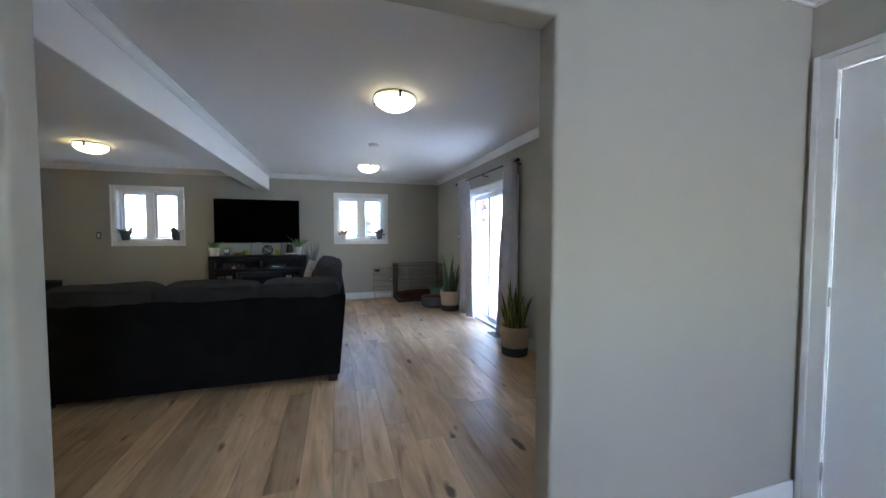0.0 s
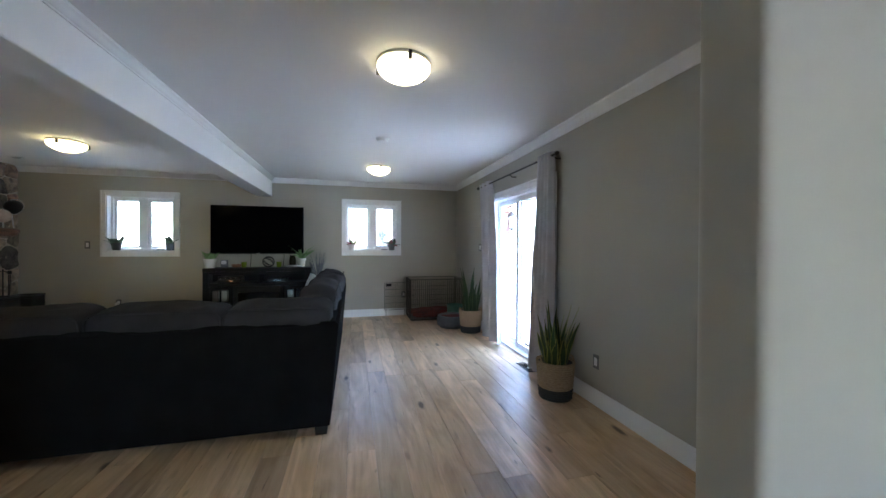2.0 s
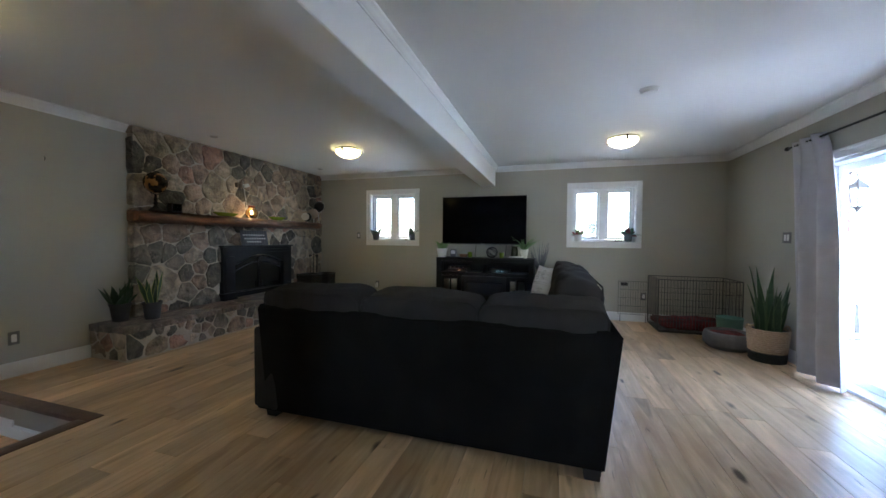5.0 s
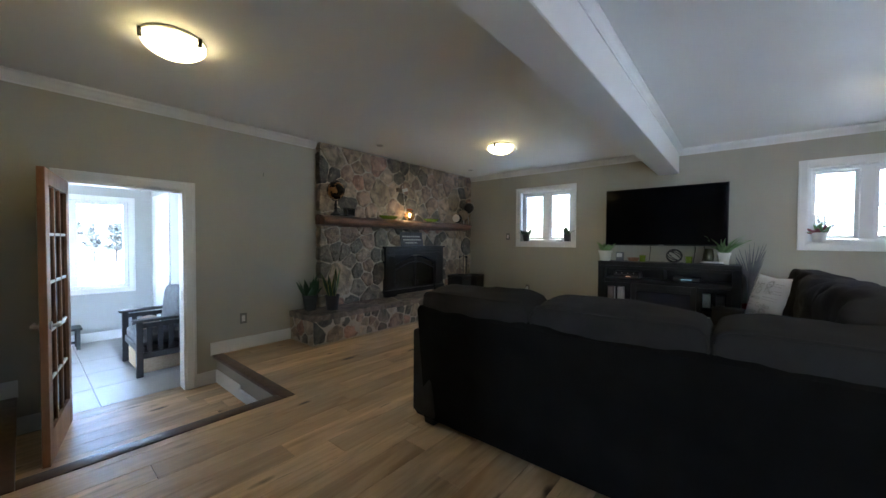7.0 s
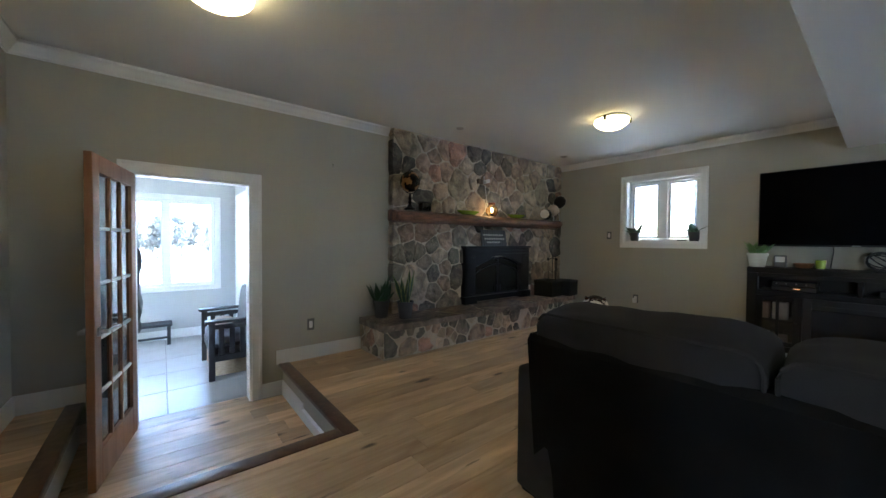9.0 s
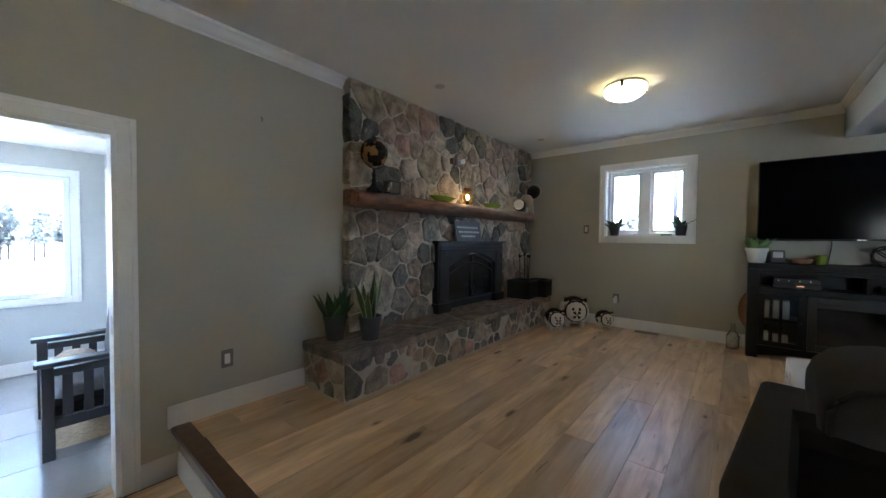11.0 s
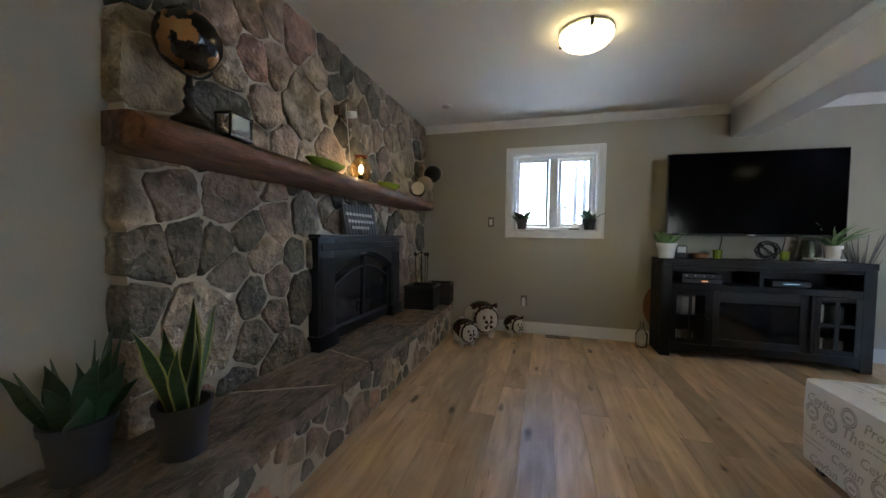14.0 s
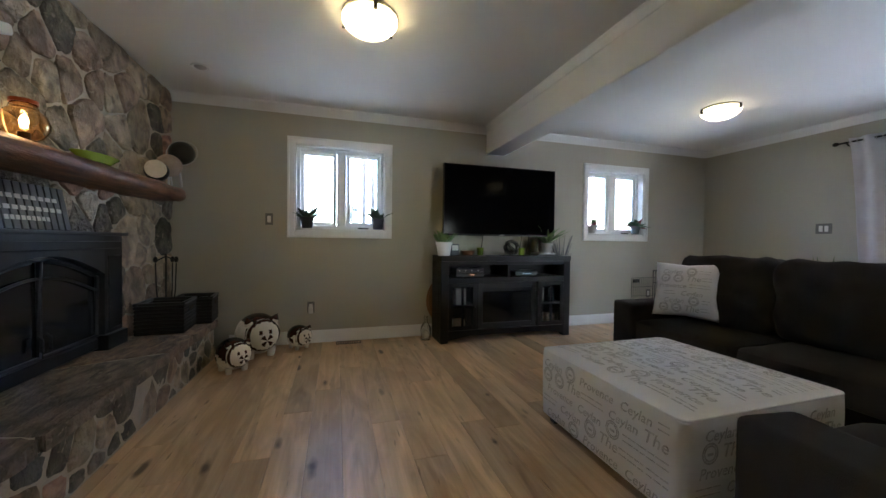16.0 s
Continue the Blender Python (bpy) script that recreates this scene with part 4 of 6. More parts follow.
for s in (-1, 1):
    a0, a1 = sorted((s * 0.004, s * (IW - 0.215)))
    dz = lambda y: 0.485 + 0.13 * math.sin(math.pi * (y + IW - 0.20) / (2 * IW - 0.40))
    ys = [a0 + (a1 - a0) * i / 8 for i in range(9)]
    dr = part("door", tube([(0.02, a0, 0.10), (0.02, a1, 0.10), (0.02, a1, dz(a1) - 0.01)] + [(0.02, y, dz(y) - 0.01) for y in ys[-2:0:-1]] + [(0.02, a0, dz(a0) - 0.01)], 0.014, 6, True), IRON, insert)
    g = bmesh.new()
    for y_a, y_b in zip(ys, ys[1:]):
        g.faces.new([g.verts.new(p) for p in ((0.012, y_a, 0.10), (0.012, y_b, 0.10), (0.012, y_b, dz(y_b) - 0.015), (0.012, y_a, dz(y_a) - 0.015))])
    part("pane", g, DARKGLASS, dr)
    part("arch_bar", tube([(0.022, y, dz(y) - 0.10) for y in ys], 0.008, 6), IRON, dr)
    part("handle", tube([(0.03, s * 0.03, 0.22), (0.05, s * 0.03, 0.20), (0.05, s * 0.03, 0.14)], 0.008), IRON, dr)

# ---- lamps ----
def ceiling_light(x, y, warm):
    t = thing("ceiling_light", "flush ceiling light with a glowing glass bowl and metal clips", "ceiling light", x, y, ZC, group="ceiling lights")
    part("pan", lathe([(0, 0), (0.170, 0), (0.175, -0.008), (0.174, -0.020), (0.168, -0.024), (0, -0.024)], 36), CREAM, t)
    prof = [(0.0, -0.125)] + [(0.172 * math.sin(a), -0.042 - 0.083 * math.cos(a) ** 1.3) for a in [radians(d) for d in (10, 22, 34, 46, 58, 70, 80)]] + [(0.172, -0.040), (0.170, -0.024)]
    part("bowl", lathe(prof, 40), LAMPW if warm else LAMPE, t, smooth="all")
    for k in range(3):
        a = radians(120 * k + 35)
        part("clip", box(-0.012, 0.012, -0.012, 0.012, -0.058, -0.004, 0.004), BRONZE, t, m=pose(0.176 * math.cos(a), 0.176 * math.sin(a), -0.004))
    return t


for x, y, w in ((-3.385, 2.605, 1), (-3.055, 6.13, 1), (0.505, 3.36, 0), (0.56, 6.53, 0)):
    ceiling_light(x, y, w)


# ---- plants ----
def blade(h, w, bend, twist, seed, margin=True):
    """A stiff sword leaf with a folded middle and a pale margin."""
    bm = bmesh.new()
    rows = []
    n = 8
    for i in range(n + 1):
        t = i / n
        ww = w * (0.55 + 0.75 * math.sin(math.pi * min(1, t * 0.62 + 0.18))) * (1 - max(0, t - 0.55) / 0.45 * 0.97 if t > 0.55 else 1)
        c = Vector((bend * t * t, 0.012 * math.sin(4 * t + seed), h * t))
        a = twist * t + 0.25 * math.sin(seed)
        side = Vector((math.sin(a), math.cos(a), 0))
        fold = Vector((math.cos(a), -math.sin(a), 0)) * 0.22
        rows.append([bm.verts.new(c + side * ww * k + fold * ww * abs(k)) for k in (-0.5, -0.385, 0, 0.385, 0.5)])
    for a, b in zip(rows, rows[1:]):
        for k in range(4):
            f = bm.faces.new((a[k], a[k + 1], b[k + 1], b[k]))
            f.material_index = 1 if margin and k in (0, 3) else 0
    bmesh.ops.recalc_face_normals(bm, faces=bm.faces[:])
    bmesh.ops.solidify(bm, geom=bm.faces[:], thickness=0.003)
    return bm


def snake_plant(name, label, x, y, z, pot, pot_top, pot_r, leaves, hmin, hmax, seed, lw=0.05, edge=LEAFY, lean=12):
    rnd = random.Random(seed)
    t = thing(name, label, "plant", x, y, z)
    pot(t)
    part("soil", lathe([(0, pot_top - 0.03), (pot_r * 0.93, pot_top - 0.035)], 20), SOIL, t)
    for i in range(leaves):
        a, r = i * 2.4 + rnd.uniform(-0.3, 0.3), pot_r * 0.62 * math.sqrt((i + 0.5) / leaves)
        h = rnd.uniform(hmin, hmax) * (1.0 if i < leaves * 0.6 else 0.72)
        bl = blade(h, lw * rnd.uniform(0.8, 1.2), rnd.uniform(0.05, 0.20) * h * (0.6 + r / pot_r), rnd.uniform(-1.2, 1.2), i * 1.7)
        part("leaf", bl, (LEAF, edge), t, m=pose(r * math.cos(a), r * math.sin(a), pot_top - 0.04, 0, rnd.uniform(2, lean), math.degrees(a)))
    return t


def tapered_pot(mat_, r0, r1, h):
    def build(t):
        part("pot", lathe([(0, 0), (r0, 0), (r1, h - 0.03), (r1 + 0.008, h - 0.03), (r1 + 0.010, h), (r1 - 0.004, h), (r1 - 0.012, h - 0.05), (0, h - 0.05)], 28), mat_, t)
    return build


def basket(t):
    """Seagrass basket, dark foot, with a looped handle each side."""
    rows, bm, low = 17, bmesh.new(), bmesh.new()
    for i in range(rows):
        zz, k = 0.012 + i * 0.0205, i / (rows - 1)
        r = 0.145 + 0.028 * k
        ring = tube([((r + 0.004 * math.sin(j * 2.6 + i * 3.1)) * math.cos(j * math.pi / 18), (r + 0.004 * math.sin(j * 2.6 + i * 3.1)) * math.sin(j * math.pi / 18), zz + 0.0022 * math.sin(j * 2.6 + i * math.pi)) for j in range(36)], 0.0122, 6, True)
        join(low if i < 5 else bm, ring)
    part("basket_body", bm, WICKER, t, "woven natural seagrass")
    part("basket_foot", low, WICKERD, t, "woven dark grey foot")
    part("liner", lathe([(0, 0.004), (0.134, 0.004), (0.162, 0.33), (0.0, 0.31)], 24), BLACKP, t)
    for s in (-1, 1):
        part("handle", tube([(s * 0.172, 0.05 * math.cos(a), 0.325 + 0.055 * math.sin(a)) for a in [math.pi * i / 8 for i in range(9)]], 0.010, 7), WICKER, t)


snake_plant("snake_plant", "tall snake plant in a two-tone seagrass basket by the curtain", 1.955, 3.875, 0, basket, 0.345, 0.165, 34, 0.32, 0.60, 3, 0.046, LEAFY, 10).scale = (0.92, 0.92, 0.95)
snake_plant("snake_plant", "tall snake plant in a two-tone seagrass basket by the pet bed", 1.98, 6.33, 0, basket, 0.345, 0.165, 26, 0.30, 0.74, 9, 0.046, LEAFP, 6)
snake_plant("snake_plant", "dark leafy snake plant in a charcoal pot on the hearth", -4.73, 4.30, HZ, tapered_pot(POTG, 0.085, 0.112, 0.24), 0.24, 0.11, 15, 0.26, 0.42, 5, 0.064, LEAF, 34).scale = (0.8, 0.8, 0.8)
snake_plant("snake_plant", "yellow-edged snake plant in a charcoal pot on the hearth", -4.53, 4.49, HZ, tapered_pot(POTG, 0.085, 0.108, 0.235), 0.235, 0.105, 6, 0.36, 0.52, 12, 0.066).scale = (0.8, 0.8, 0.8)


def small_plant(label, x, y, z, pot_mat, r, h, leaf_mat, n, size, spread, seed, flower=None, wide=0.32, arch=0.3):
    rnd = random.Random(seed)
    t = thing("potted_plant", label, "plant", x, y, z)
    tapered_pot(pot_mat, r * 0.78, r, h)(t)
    part("soil", lathe([(0, h - 0.012), (r * 0.92, h - 0.016)], 16), SOIL, t)
    for i in range(n):
        a, e = i * 2.4, rnd.uniform(0.2, spread)
        b = blade(size * rnd.uniform(0.6, 1.15), size * wide, size * arch, rnd.uniform(-0.6, 0.6), i, False)
        part("leaf", b, (flower if flower and i % 3 == 0 else leaf_mat, leaf_mat), t, m=pose(r * 0.4 * math.cos(a), r * 0.4 * math.sin(a), h - 0.015, 0, math.degrees(e), math.degrees(a)))
    return t


SILL1, SILL2 = h1[2] + 0.026, h2[2] + 0.026
small_plant("small succulent in a dark grey pot on the window sill", -3.56, YN + 0.03, SILL1, POTG, 0.066, 0.12, LEAF, 18, 0.15, 0.95, 1)
small_plant("small succulent in a dark grey pot on the window sill", -2.80, YN + 0.03, SILL1, POTG, 0.066, 0.12, LEAF, 16, 0.16, 0.8, 2)
small_plant("pink flowering plant in a small white pot on the sill", 0.155, YN + 0.03, SILL2, POTW, 0.062, 0.11, GREEN, 20, 0.13, 1.25, 3, PINK)
small_plant("trailing dark-leaved plant in a small grey pot on the sill", 0.90, YN + 0.03, SILL2, GREYF, 0.062, 0.12, LEAF, 20, 0.17, 1.4, 4, PINK)
ST = 0.965
small_plant("plump green succulent in a white pot on the stand", -2.10, 7.60, ST, POTW, 0.085, 0.15, GREEN, 20, 0.15, 0.55, 5)
small_plant("arching green leafy plant in a white pot on the stand", -0.70, 7.72, ST, CREAM, 0.062, 0.15, GREEN, 40, 0.26, 0.60, 6, None, 0.075, 0.45)

# ---- on the television stand ----
t = thing("glass_jar", "green glass candle jar on the stand", "candle", -1.62, 7.70, ST)
part("jar", lathe([(0, 0), (0.034, 0), (0.040, 0.09), (0.036, 0.09), (0.032, 0.01), (0, 0.01)], 20), LIME, t)
copy_thing(t, pose(-1.07, 7.70, ST))
orb = thing("wire_orb", "black metal band orb ornament on the stand", "ornament", -1.23, 7.66, ST + 0.095)
for rx, ry in ((25, 35), (-30, 30), (80, 35), (85, -40), (60, 0), (-55, 10)):
    part("band", tube([(0.09 * math.cos(a), 0.09 * math.sin(a), 0) for a in [2 * math.pi * i / 28 for i in range(28)]], 0.006, 6, True), BLACKP, orb, m=pose(0, 0, 0, rx, ry, 20))
t = thing("small_clock", "small grey box clock on the stand", "clock", -1.93, 7.74, ST)
part("case", box(-0.05, 0.05, -0.03, 0.03, 0, 0.13, 0.006), GREYF, t)
part("face", box(-0.038, 0.038, -0.033, -0.0305, 0.055, 0.115), POTW, t)
t = thing("glass_vase", "dark green glass vase on the stand", "vase", -0.86, 7.76, ST)
part("vase_body", lathe([(0, 0), (0.05, 0), (0.058, 0.10), (0.045, 0.19), (0.050, 0.20), (0.044, 0.20), (0.04, 0.19), (0.0, 0.02)], 20), mat("olive_glass", (0.035, 0.04, 0.02), (0.05, 0.055, 0.03), 8, 0.15), t)
for i, (w, d, h, m_) in enumerate(((0.25, 0.18, 0.018, BLACKP), (0.23, 0.16, 0.015, POTW))):
    t = thing("book", "thin dark book lying on the stand" if i == 0 else "thin white book lying on a dark book", "book", -0.82, 7.62, ST + (0.018 if i else 0), 4 * i)
    part("cover", box(-w / 2, w / 2, -d / 2, d / 2, 0, h, 0.002), m_, t)
t = thing("wooden_tray", "small wooden dish on the stand", "dish", -1.75, 7.76, ST)
part("dish", lathe([(0, 0), (0.06, 0), (0.085, 0.05), (0.08, 0.05), (0.055, 0.008), (0, 0.008)], 24), PINE, t)
t = thing("set_top_box", "black media box with lit display in the stand shelf", "media player", -1.80, 7.62, 0.722)
part("case", box(-0.17, 0.17, -0.07, 0.15, 0.004, 0.05, 0.003), BLACKP, t)
part("display", box(0.0, 0.05, -0.073, -0.0705, 0.022, 0.030), LEDO, t)
part("deck", box(-0.165, 0.165, -0.068, 0.15, 0.054, 0.098, 0.003), BLACKP, t)
for k in range(4):
    part("button", lathe([(0, 0), (0.007, 0), (0.006, 0.005), (0, 0.005)], 10, pose(-0.13 + 0.075 * k, -0.068, 0.076, 90, 0, 0)), CHROME, t)
t = thing("game_console", "flat black console on the stand shelf", "console", -1.08, 7.64, 0.722)
part("case", box(-0.15, 0.15, -0.08, 0.13, 0.003, 0.06, 0.006), BLACKP, t)
part("display", box(-0.06, 0.06, -0.0835, -0.0805, 0.028, 0.031), LED, t)
for x, z, w, h, m_ in ((-2.05, 0.125, 0.12, 0.13, POTW), (-1.90, 0.125, 0.11, 0.11, BEIGEF), (-2.05, 0.408, 0.12, 0.17, BEIGEF), (-1.90, 0.408, 0.12, 0.18, CREAM), (-0.88, 0.125, 0.11, 0.15, CREAM), (-0.73, 0.125, 0.11, 0.13, BEIGEF), (-0.88, 0.408, 0.11, 0.17, CREAM), (-0.73, 0.408, 0.10, 0.16, GREYF)):
    t = thing("storage_box", "small box kept behind the glass cabinet door", "box", x, 7.62, z)
    part("carton", box(-w / 2, w / 2, -0.05, 0.05, 0, h, 0.004), m_, t)
cab = thing("power_cable", "thin black cable hanging behind the television", "cable", 0, 0, 0)
for x in (-1.55, -1.02, -0.92):
    part("cord", tube([(x, 7.80, 1.30), (x + 0.01, 7.82, 1.15), (x - 0.01, 7.84, ST + 0.004)], 0.005, 6), BLACKP, cab)

# ---- beside the stand ----
t = thing("floor_vase", "red vase of tall dry grey grass on the floor", "vase", -0.44, 7.79, 0)
part("vase_body", lathe([(0, 0), (0.08, 0), (0.10, 0.25), (0.075, 0.45), (0.08, 0.47), (0.07, 0.46), (0.0, 0.1)], 20), mat("red_glaze", (0.22, 0.015, 0.02), (0.16, 0.01, 0.015), 5, 0.25), t)
rnd = random.Random(4)
for i in range(26):
    a, l_ = rnd.uniform(0, 6.28), rnd.uniform(0.55, 0.85)
    part("stem", tube([(0, 0, 0.42), (0.04 * math.cos(a), 0.04 * math.sin(a), 0.42 + l_ * 0.6), (0.15 * math.cos(a), 0.10 * math.sin(a), 0.42 + l_)], [0.003, 0.009, 0.002], 4), GREYF, t)
t = thing("bottle", "clear glass bottle standing on the floor", "bottle", -2.27, 7.72, 0)
part("glass", lathe([(0, 0.002), (0.055, 0.002), (0.06, 0.14), (0.02, 0.20), (0.02, 0.27), (0.016, 0.27), (0.016, 0.20), (0.054, 0.13), (0.05, 0.01), (0, 0.01)], 20), CLEAR, t)
part("filling", ball(0.045, (1, 1, 1.1), (0, 0, 0.062), 10, 8), CREAM, t)
t = thing("round_tray", "round wooden tray leaning behind the stand", "tray", -1.905, 7.868, 0.0)
part("disc", lathe([(0, -0.008), (0.32, -0.008), (0.33, 0.012), (0.31, 0.012), (0.30, 0.0), (0, 0)], 36), PINE, t, m=pose(0.0, 0, 0.42, 90, 0, 0))


def pig(label, x, y, s, rz, dark):
    """A round glazed pig ornament in one mesh."""
    bm = ball(0.5, (1.12, 1.0, 1.0), (0, 0, 0.55), 28, 20)
    join(bm, ball(0.39, (0.55, 1, 1), (0.40, 0, 0.58), 32, 24))
    join(bm, lathe([(0, 0), (0.13, 0), (0.15, 0.12), (0.0, 0.12)], 16, pose(0.58, 0, 0.50, 0, 90, 0)))
    for sy in (-1, 1):
        join(bm, lathe([(0.0, 0.2), (0.10, 0.06), (0.11, 0.0), (0, 0)], 8, pose(0.30, sy * 0.28, 0.88, sy * -25, 15, 0)))
        for sx in (-0.26, 0.24):
            join(bm, lathe([(0, 0), (0.08, 0), (0.11, 0.20), (0, 0.20)], 10, pose(sx, sy * 0.24, 0)))
    for f in bm.faces:
        c = f.calc_center_median()
        blot = noise.noise(c * 2.6 + Vector((dark, 0, 0)))
        rr = math.hypot(c.y, c.z - 0.58)
        eye = c.x > 0.5 and (abs(abs(c.y) - 0.12) < 0.05 and abs(c.z - 0.70) < 0.05) or (c.x > 0.69 and abs(abs(c.y) - 0.055) < 0.035) or (0.335 < rr < 0.385 and c.x > 0.36)
        f.material_index = 1 if (c.x < 0.36 and c.z + 0.40 * blot > (0.95 if s > 0.3 else 0.55)) or eye or c.z > 0.90 and abs(c.y) > 0.15 else 0
    ob = tagged(new("pig_ornament", mesh_of(bm, "pig_ornament", (CREAM, BROWNG), True)), label, "ornament", "pig ornaments")
    ob.matrix_basis = pose(x, y, 0, 0, 0, rz) @ Matrix.Scale(s, 4)


pig("large round cream and brown ceramic pig ornament on the floor", -3.98, 7.60, 0.385, -62, 1.0)
pig("small round cream and brown ceramic pig ornament on the floor", -3.62, 7.74, 0.225, -52, 4.0)
pig("small dark brown ceramic pig ornament beside the hearth", -4.09, 7.20, 0.265, -52, 7.0)

# ---- on the hearth and mantel ----
def log_basket(x, y, rz):
    t = thing("storage_basket", "dark woven square basket on the hearth", "basket", x, y, HZ, rz, "hearth baskets")
    for i in range(8):
        o = 0.115 + 0.002 * (i % 2)
        part("weave", tube([(-o, -o, 0.012 + i * 0.0235), (o, -o, 0.012 + i * 0.0235), (o, o, 0.012 + i * 0.0235), (-o, o, 0.012 + i * 0.0235)], 0.0125, 6, True), WICKERB, t)
    part("floor_panel", box(-0.11, 0.11, -0.11, 0.11, 0.002, 0.16, 0.004), BLACKP, t)
    part("rim", frame_bars(-0.128, 0.128, -0.128, 0.128, 0.024, 0.186, 0.206, 0.004), BLACKP, t, m=Matrix(((1, 0, 0, 0), (0, 0, 1, 0), (0, 1, 0, 0), (0, 0, 0, 1))))
    part("hand_hole", box(0.127, 0.131, -0.035, 0.035, 0.14, 0.162), SOIL, t)
    return t


log_basket(-4.585, 7.25, 4).scale = (1.32, 1.32, 1.22)
log_basket(-4.475, 7.555, 6).scale = (1.18, 1.12, 1.18)
tools = thing("fire_tools", "black iron fire tool stand behind the baskets", "fire tools", -4.69, 7.50, HZ)
part("stand_base", lathe([(0, 0), (0.07, 0), (0.07, 0.012), (0.012, 0.02), (0, 0.02)], 16), IRON, tools)
part("stand_pole", tube([(0, 0, 0.01), (0, 0, 0.62)], 0.007), IRON, tools)
part("stand_hook", tube([(-0.08, -0.02, 0.55), (0, 0, 0.60), (0.08, 0.02, 0.55)], 0.006), IRON, tools)
for dx, dy in ((-0.07, -0.02), (0.07, 0.02), (0.03, 0.05)):
    part("tool", tube([(dx, dy, 0.54), (dx * 0.9, dy, 0.30), (dx * 0.5, dy, 0.06)], 0.005), IRON, tools)
    part("tool_grip", ball(0.017, (1, 1, 1.6), (dx, dy, 0.57), 10, 8), IRON, tools)

MZ = 1.577
globe = thing("globe", "black and gold desk globe on a turned stand", "globe", -4.655, 4.625, MZ)
globe.scale = (0.98, 0.98, 1.04)
part("stand_foot", lathe([(0, 0), (0.07, 0), (0.065, 0.02), (0.03, 0.045), (0.016, 0.07), (0.024, 0.09), (0.014, 0.11), (0.022, 0.135), (0.012, 0.16), (0.012, 0.19), (0, 0.19)], 20), IRON, globe)
part("meridian", tube([(0.0, 0.128 * math.sin(a), 0.315 - 0.128 * math.cos(a)) for a in [math.pi * (-0.15 + 1.2 * i / 16) for i in range(17)]], 0.006, 6), IRON, globe)
gb = ball(0.118, at=(0, 0, 0.315), u=96, v=64)
for f in gb.faces:
    c = f.calc_center_median() - Vector((0, 0, 0.315))
    f.material_index = 1 if noise.noise(c * 13 + Vector((2.3, 0.7, 0))) + 0.5 * noise.noise(c * 30) > 0.23 else 0
part("sphere", gb, (GLOBE, GOLD), globe)

t = thing("candle_holder", "small dark metal and glass candle holder on the mantel", "candle holder", -4.66, 4.84, MZ, 5)
t.scale = (0.8, 0.72, 0.95)
for a in (-0.085, 0.085):
    for b in (-0.045, 0.045):
        part("post", box(b - 0.006, b + 0.006, a - 0.006, a + 0.006, 0, 0.11), IRON, t)
part("tray", box(-0.055, 0.055, -0.095, 0.095, 0.0, 0.014, 0.003), IRON, t)
part("top_rim", frame_bars(-0.055, 0.055, -0.095, 0.095, 0.012, 0.105, 0.117, 0.002), IRON, t, m=Matrix(((1, 0, 0, 0), (0, 0, 1, 0), (0, 1, 0, 0), (0, 0, 0, 1))))
part("glass_body", frame_bars(-0.046, 0.046, -0.084, 0.084, 0.004, 0.014, 0.104, 0.001), SMOKE, t, m=Matrix(((1, 0, 0, 0), (0, 0, 1, 0), (0, 1, 0, 0), (0, 0, 0, 1))))


def dish(x, y, l, rz):
    t = thing("green_dish", "long lime-green ceramic dish on the mantel", "dish", x, y, MZ, rz, "mantel dishes")
    bm = lathe([(0, 0), (0.6, 0), (1.0, 0.9), (1.04, 1.0), (0.97, 1.0), (0.55, 0.18), (0, 0.15)], 28)
    part("bowl", bm, LIME, t, m=Matrix.Diagonal((0.075, l / 2, 0.045, 1)))


dish(-4.67, 5.56, 0.40, 4)
dish(-4.67, 6.53, 0.34, -3)
lamp = thing("table_lamp", "lit round amber glass lamp on the mantel", "lamp", -4.665, 6.0, MZ)
lamp.scale = (1.12, 1.12, 1.12)
part("glass_body", lathe([(0.035, 0.0), (0.055, 0.008), (0.078, 0.045), (0.080, 0.07), (0.068, 0.105), (0.045, 0.128), (0.040, 0.15), (0.037, 0.15), (0.042, 0.128), (0.064, 0.104), (0.075, 0.07), (0.073, 0.045), (0.05, 0.012), (0.03, 0.004)], 28), AMBER, lamp, smooth="all").visible_shadow = False
part("cap", lathe([(0, 0.150), (0.044, 0.150), (0.044, 0.165), (0.0, 0.172)], 20), mat("copper_cap", (0.40, 0.10, 0.04), (0.3, 0.07, 0.03), 10, 0.3, metal=0.8), lamp)
part("socket", lathe([(0, 0.0), (0.02, 0.0), (0.02, 0.03), (0, 0.03)], 12), BRONZE, lamp)
part("bulb", ball(0.014, (1, 1, 2.0), (0, 0, 0.075), 12, 10), BULB, lamp)
part("cord", tube([(-0.06, 0.01, 0.004), (-0.085, 0.0, 0.15), (-0.085, -0.03, 0.35), (-0.075, -0.07, 0.50)], 0.003, 6), POTW, lamp)
BROWNB = mat("brown_outlet_box", (0.17, 0.125, 0.09), (0.13, 0.095, 0.07), 12, 0.5)
t = thing("stone_outlet", "two small outlet boxes with a white adapter in the stone", "outlet", FX + 0.045, 5.92, 2.06)
part("plate", box(-0.05, 0.006, -0.105, -0.065, -0.03, 0.035, 0.004), BROWNB, t)
part("plate", box(-0.05, 0.004, -0.05, -0.015, -0.035, 0.03, 0.004), BROWNB, t)
part("adapter", box(0.0, 0.05, -0.02, 0.08, -0.03, 0.02, 0.008), POTW, t, m=pose(0, 0, 0, 18, 0, 0))
orn = thing("ball_ornament", "stack of dark and cream ball ornaments on a stand", "ornament", -4.63, 7.42, MZ)
part("dark_ball", ball(0.10, at=(0.06, 0.09, 0.30)), IRON, orn)
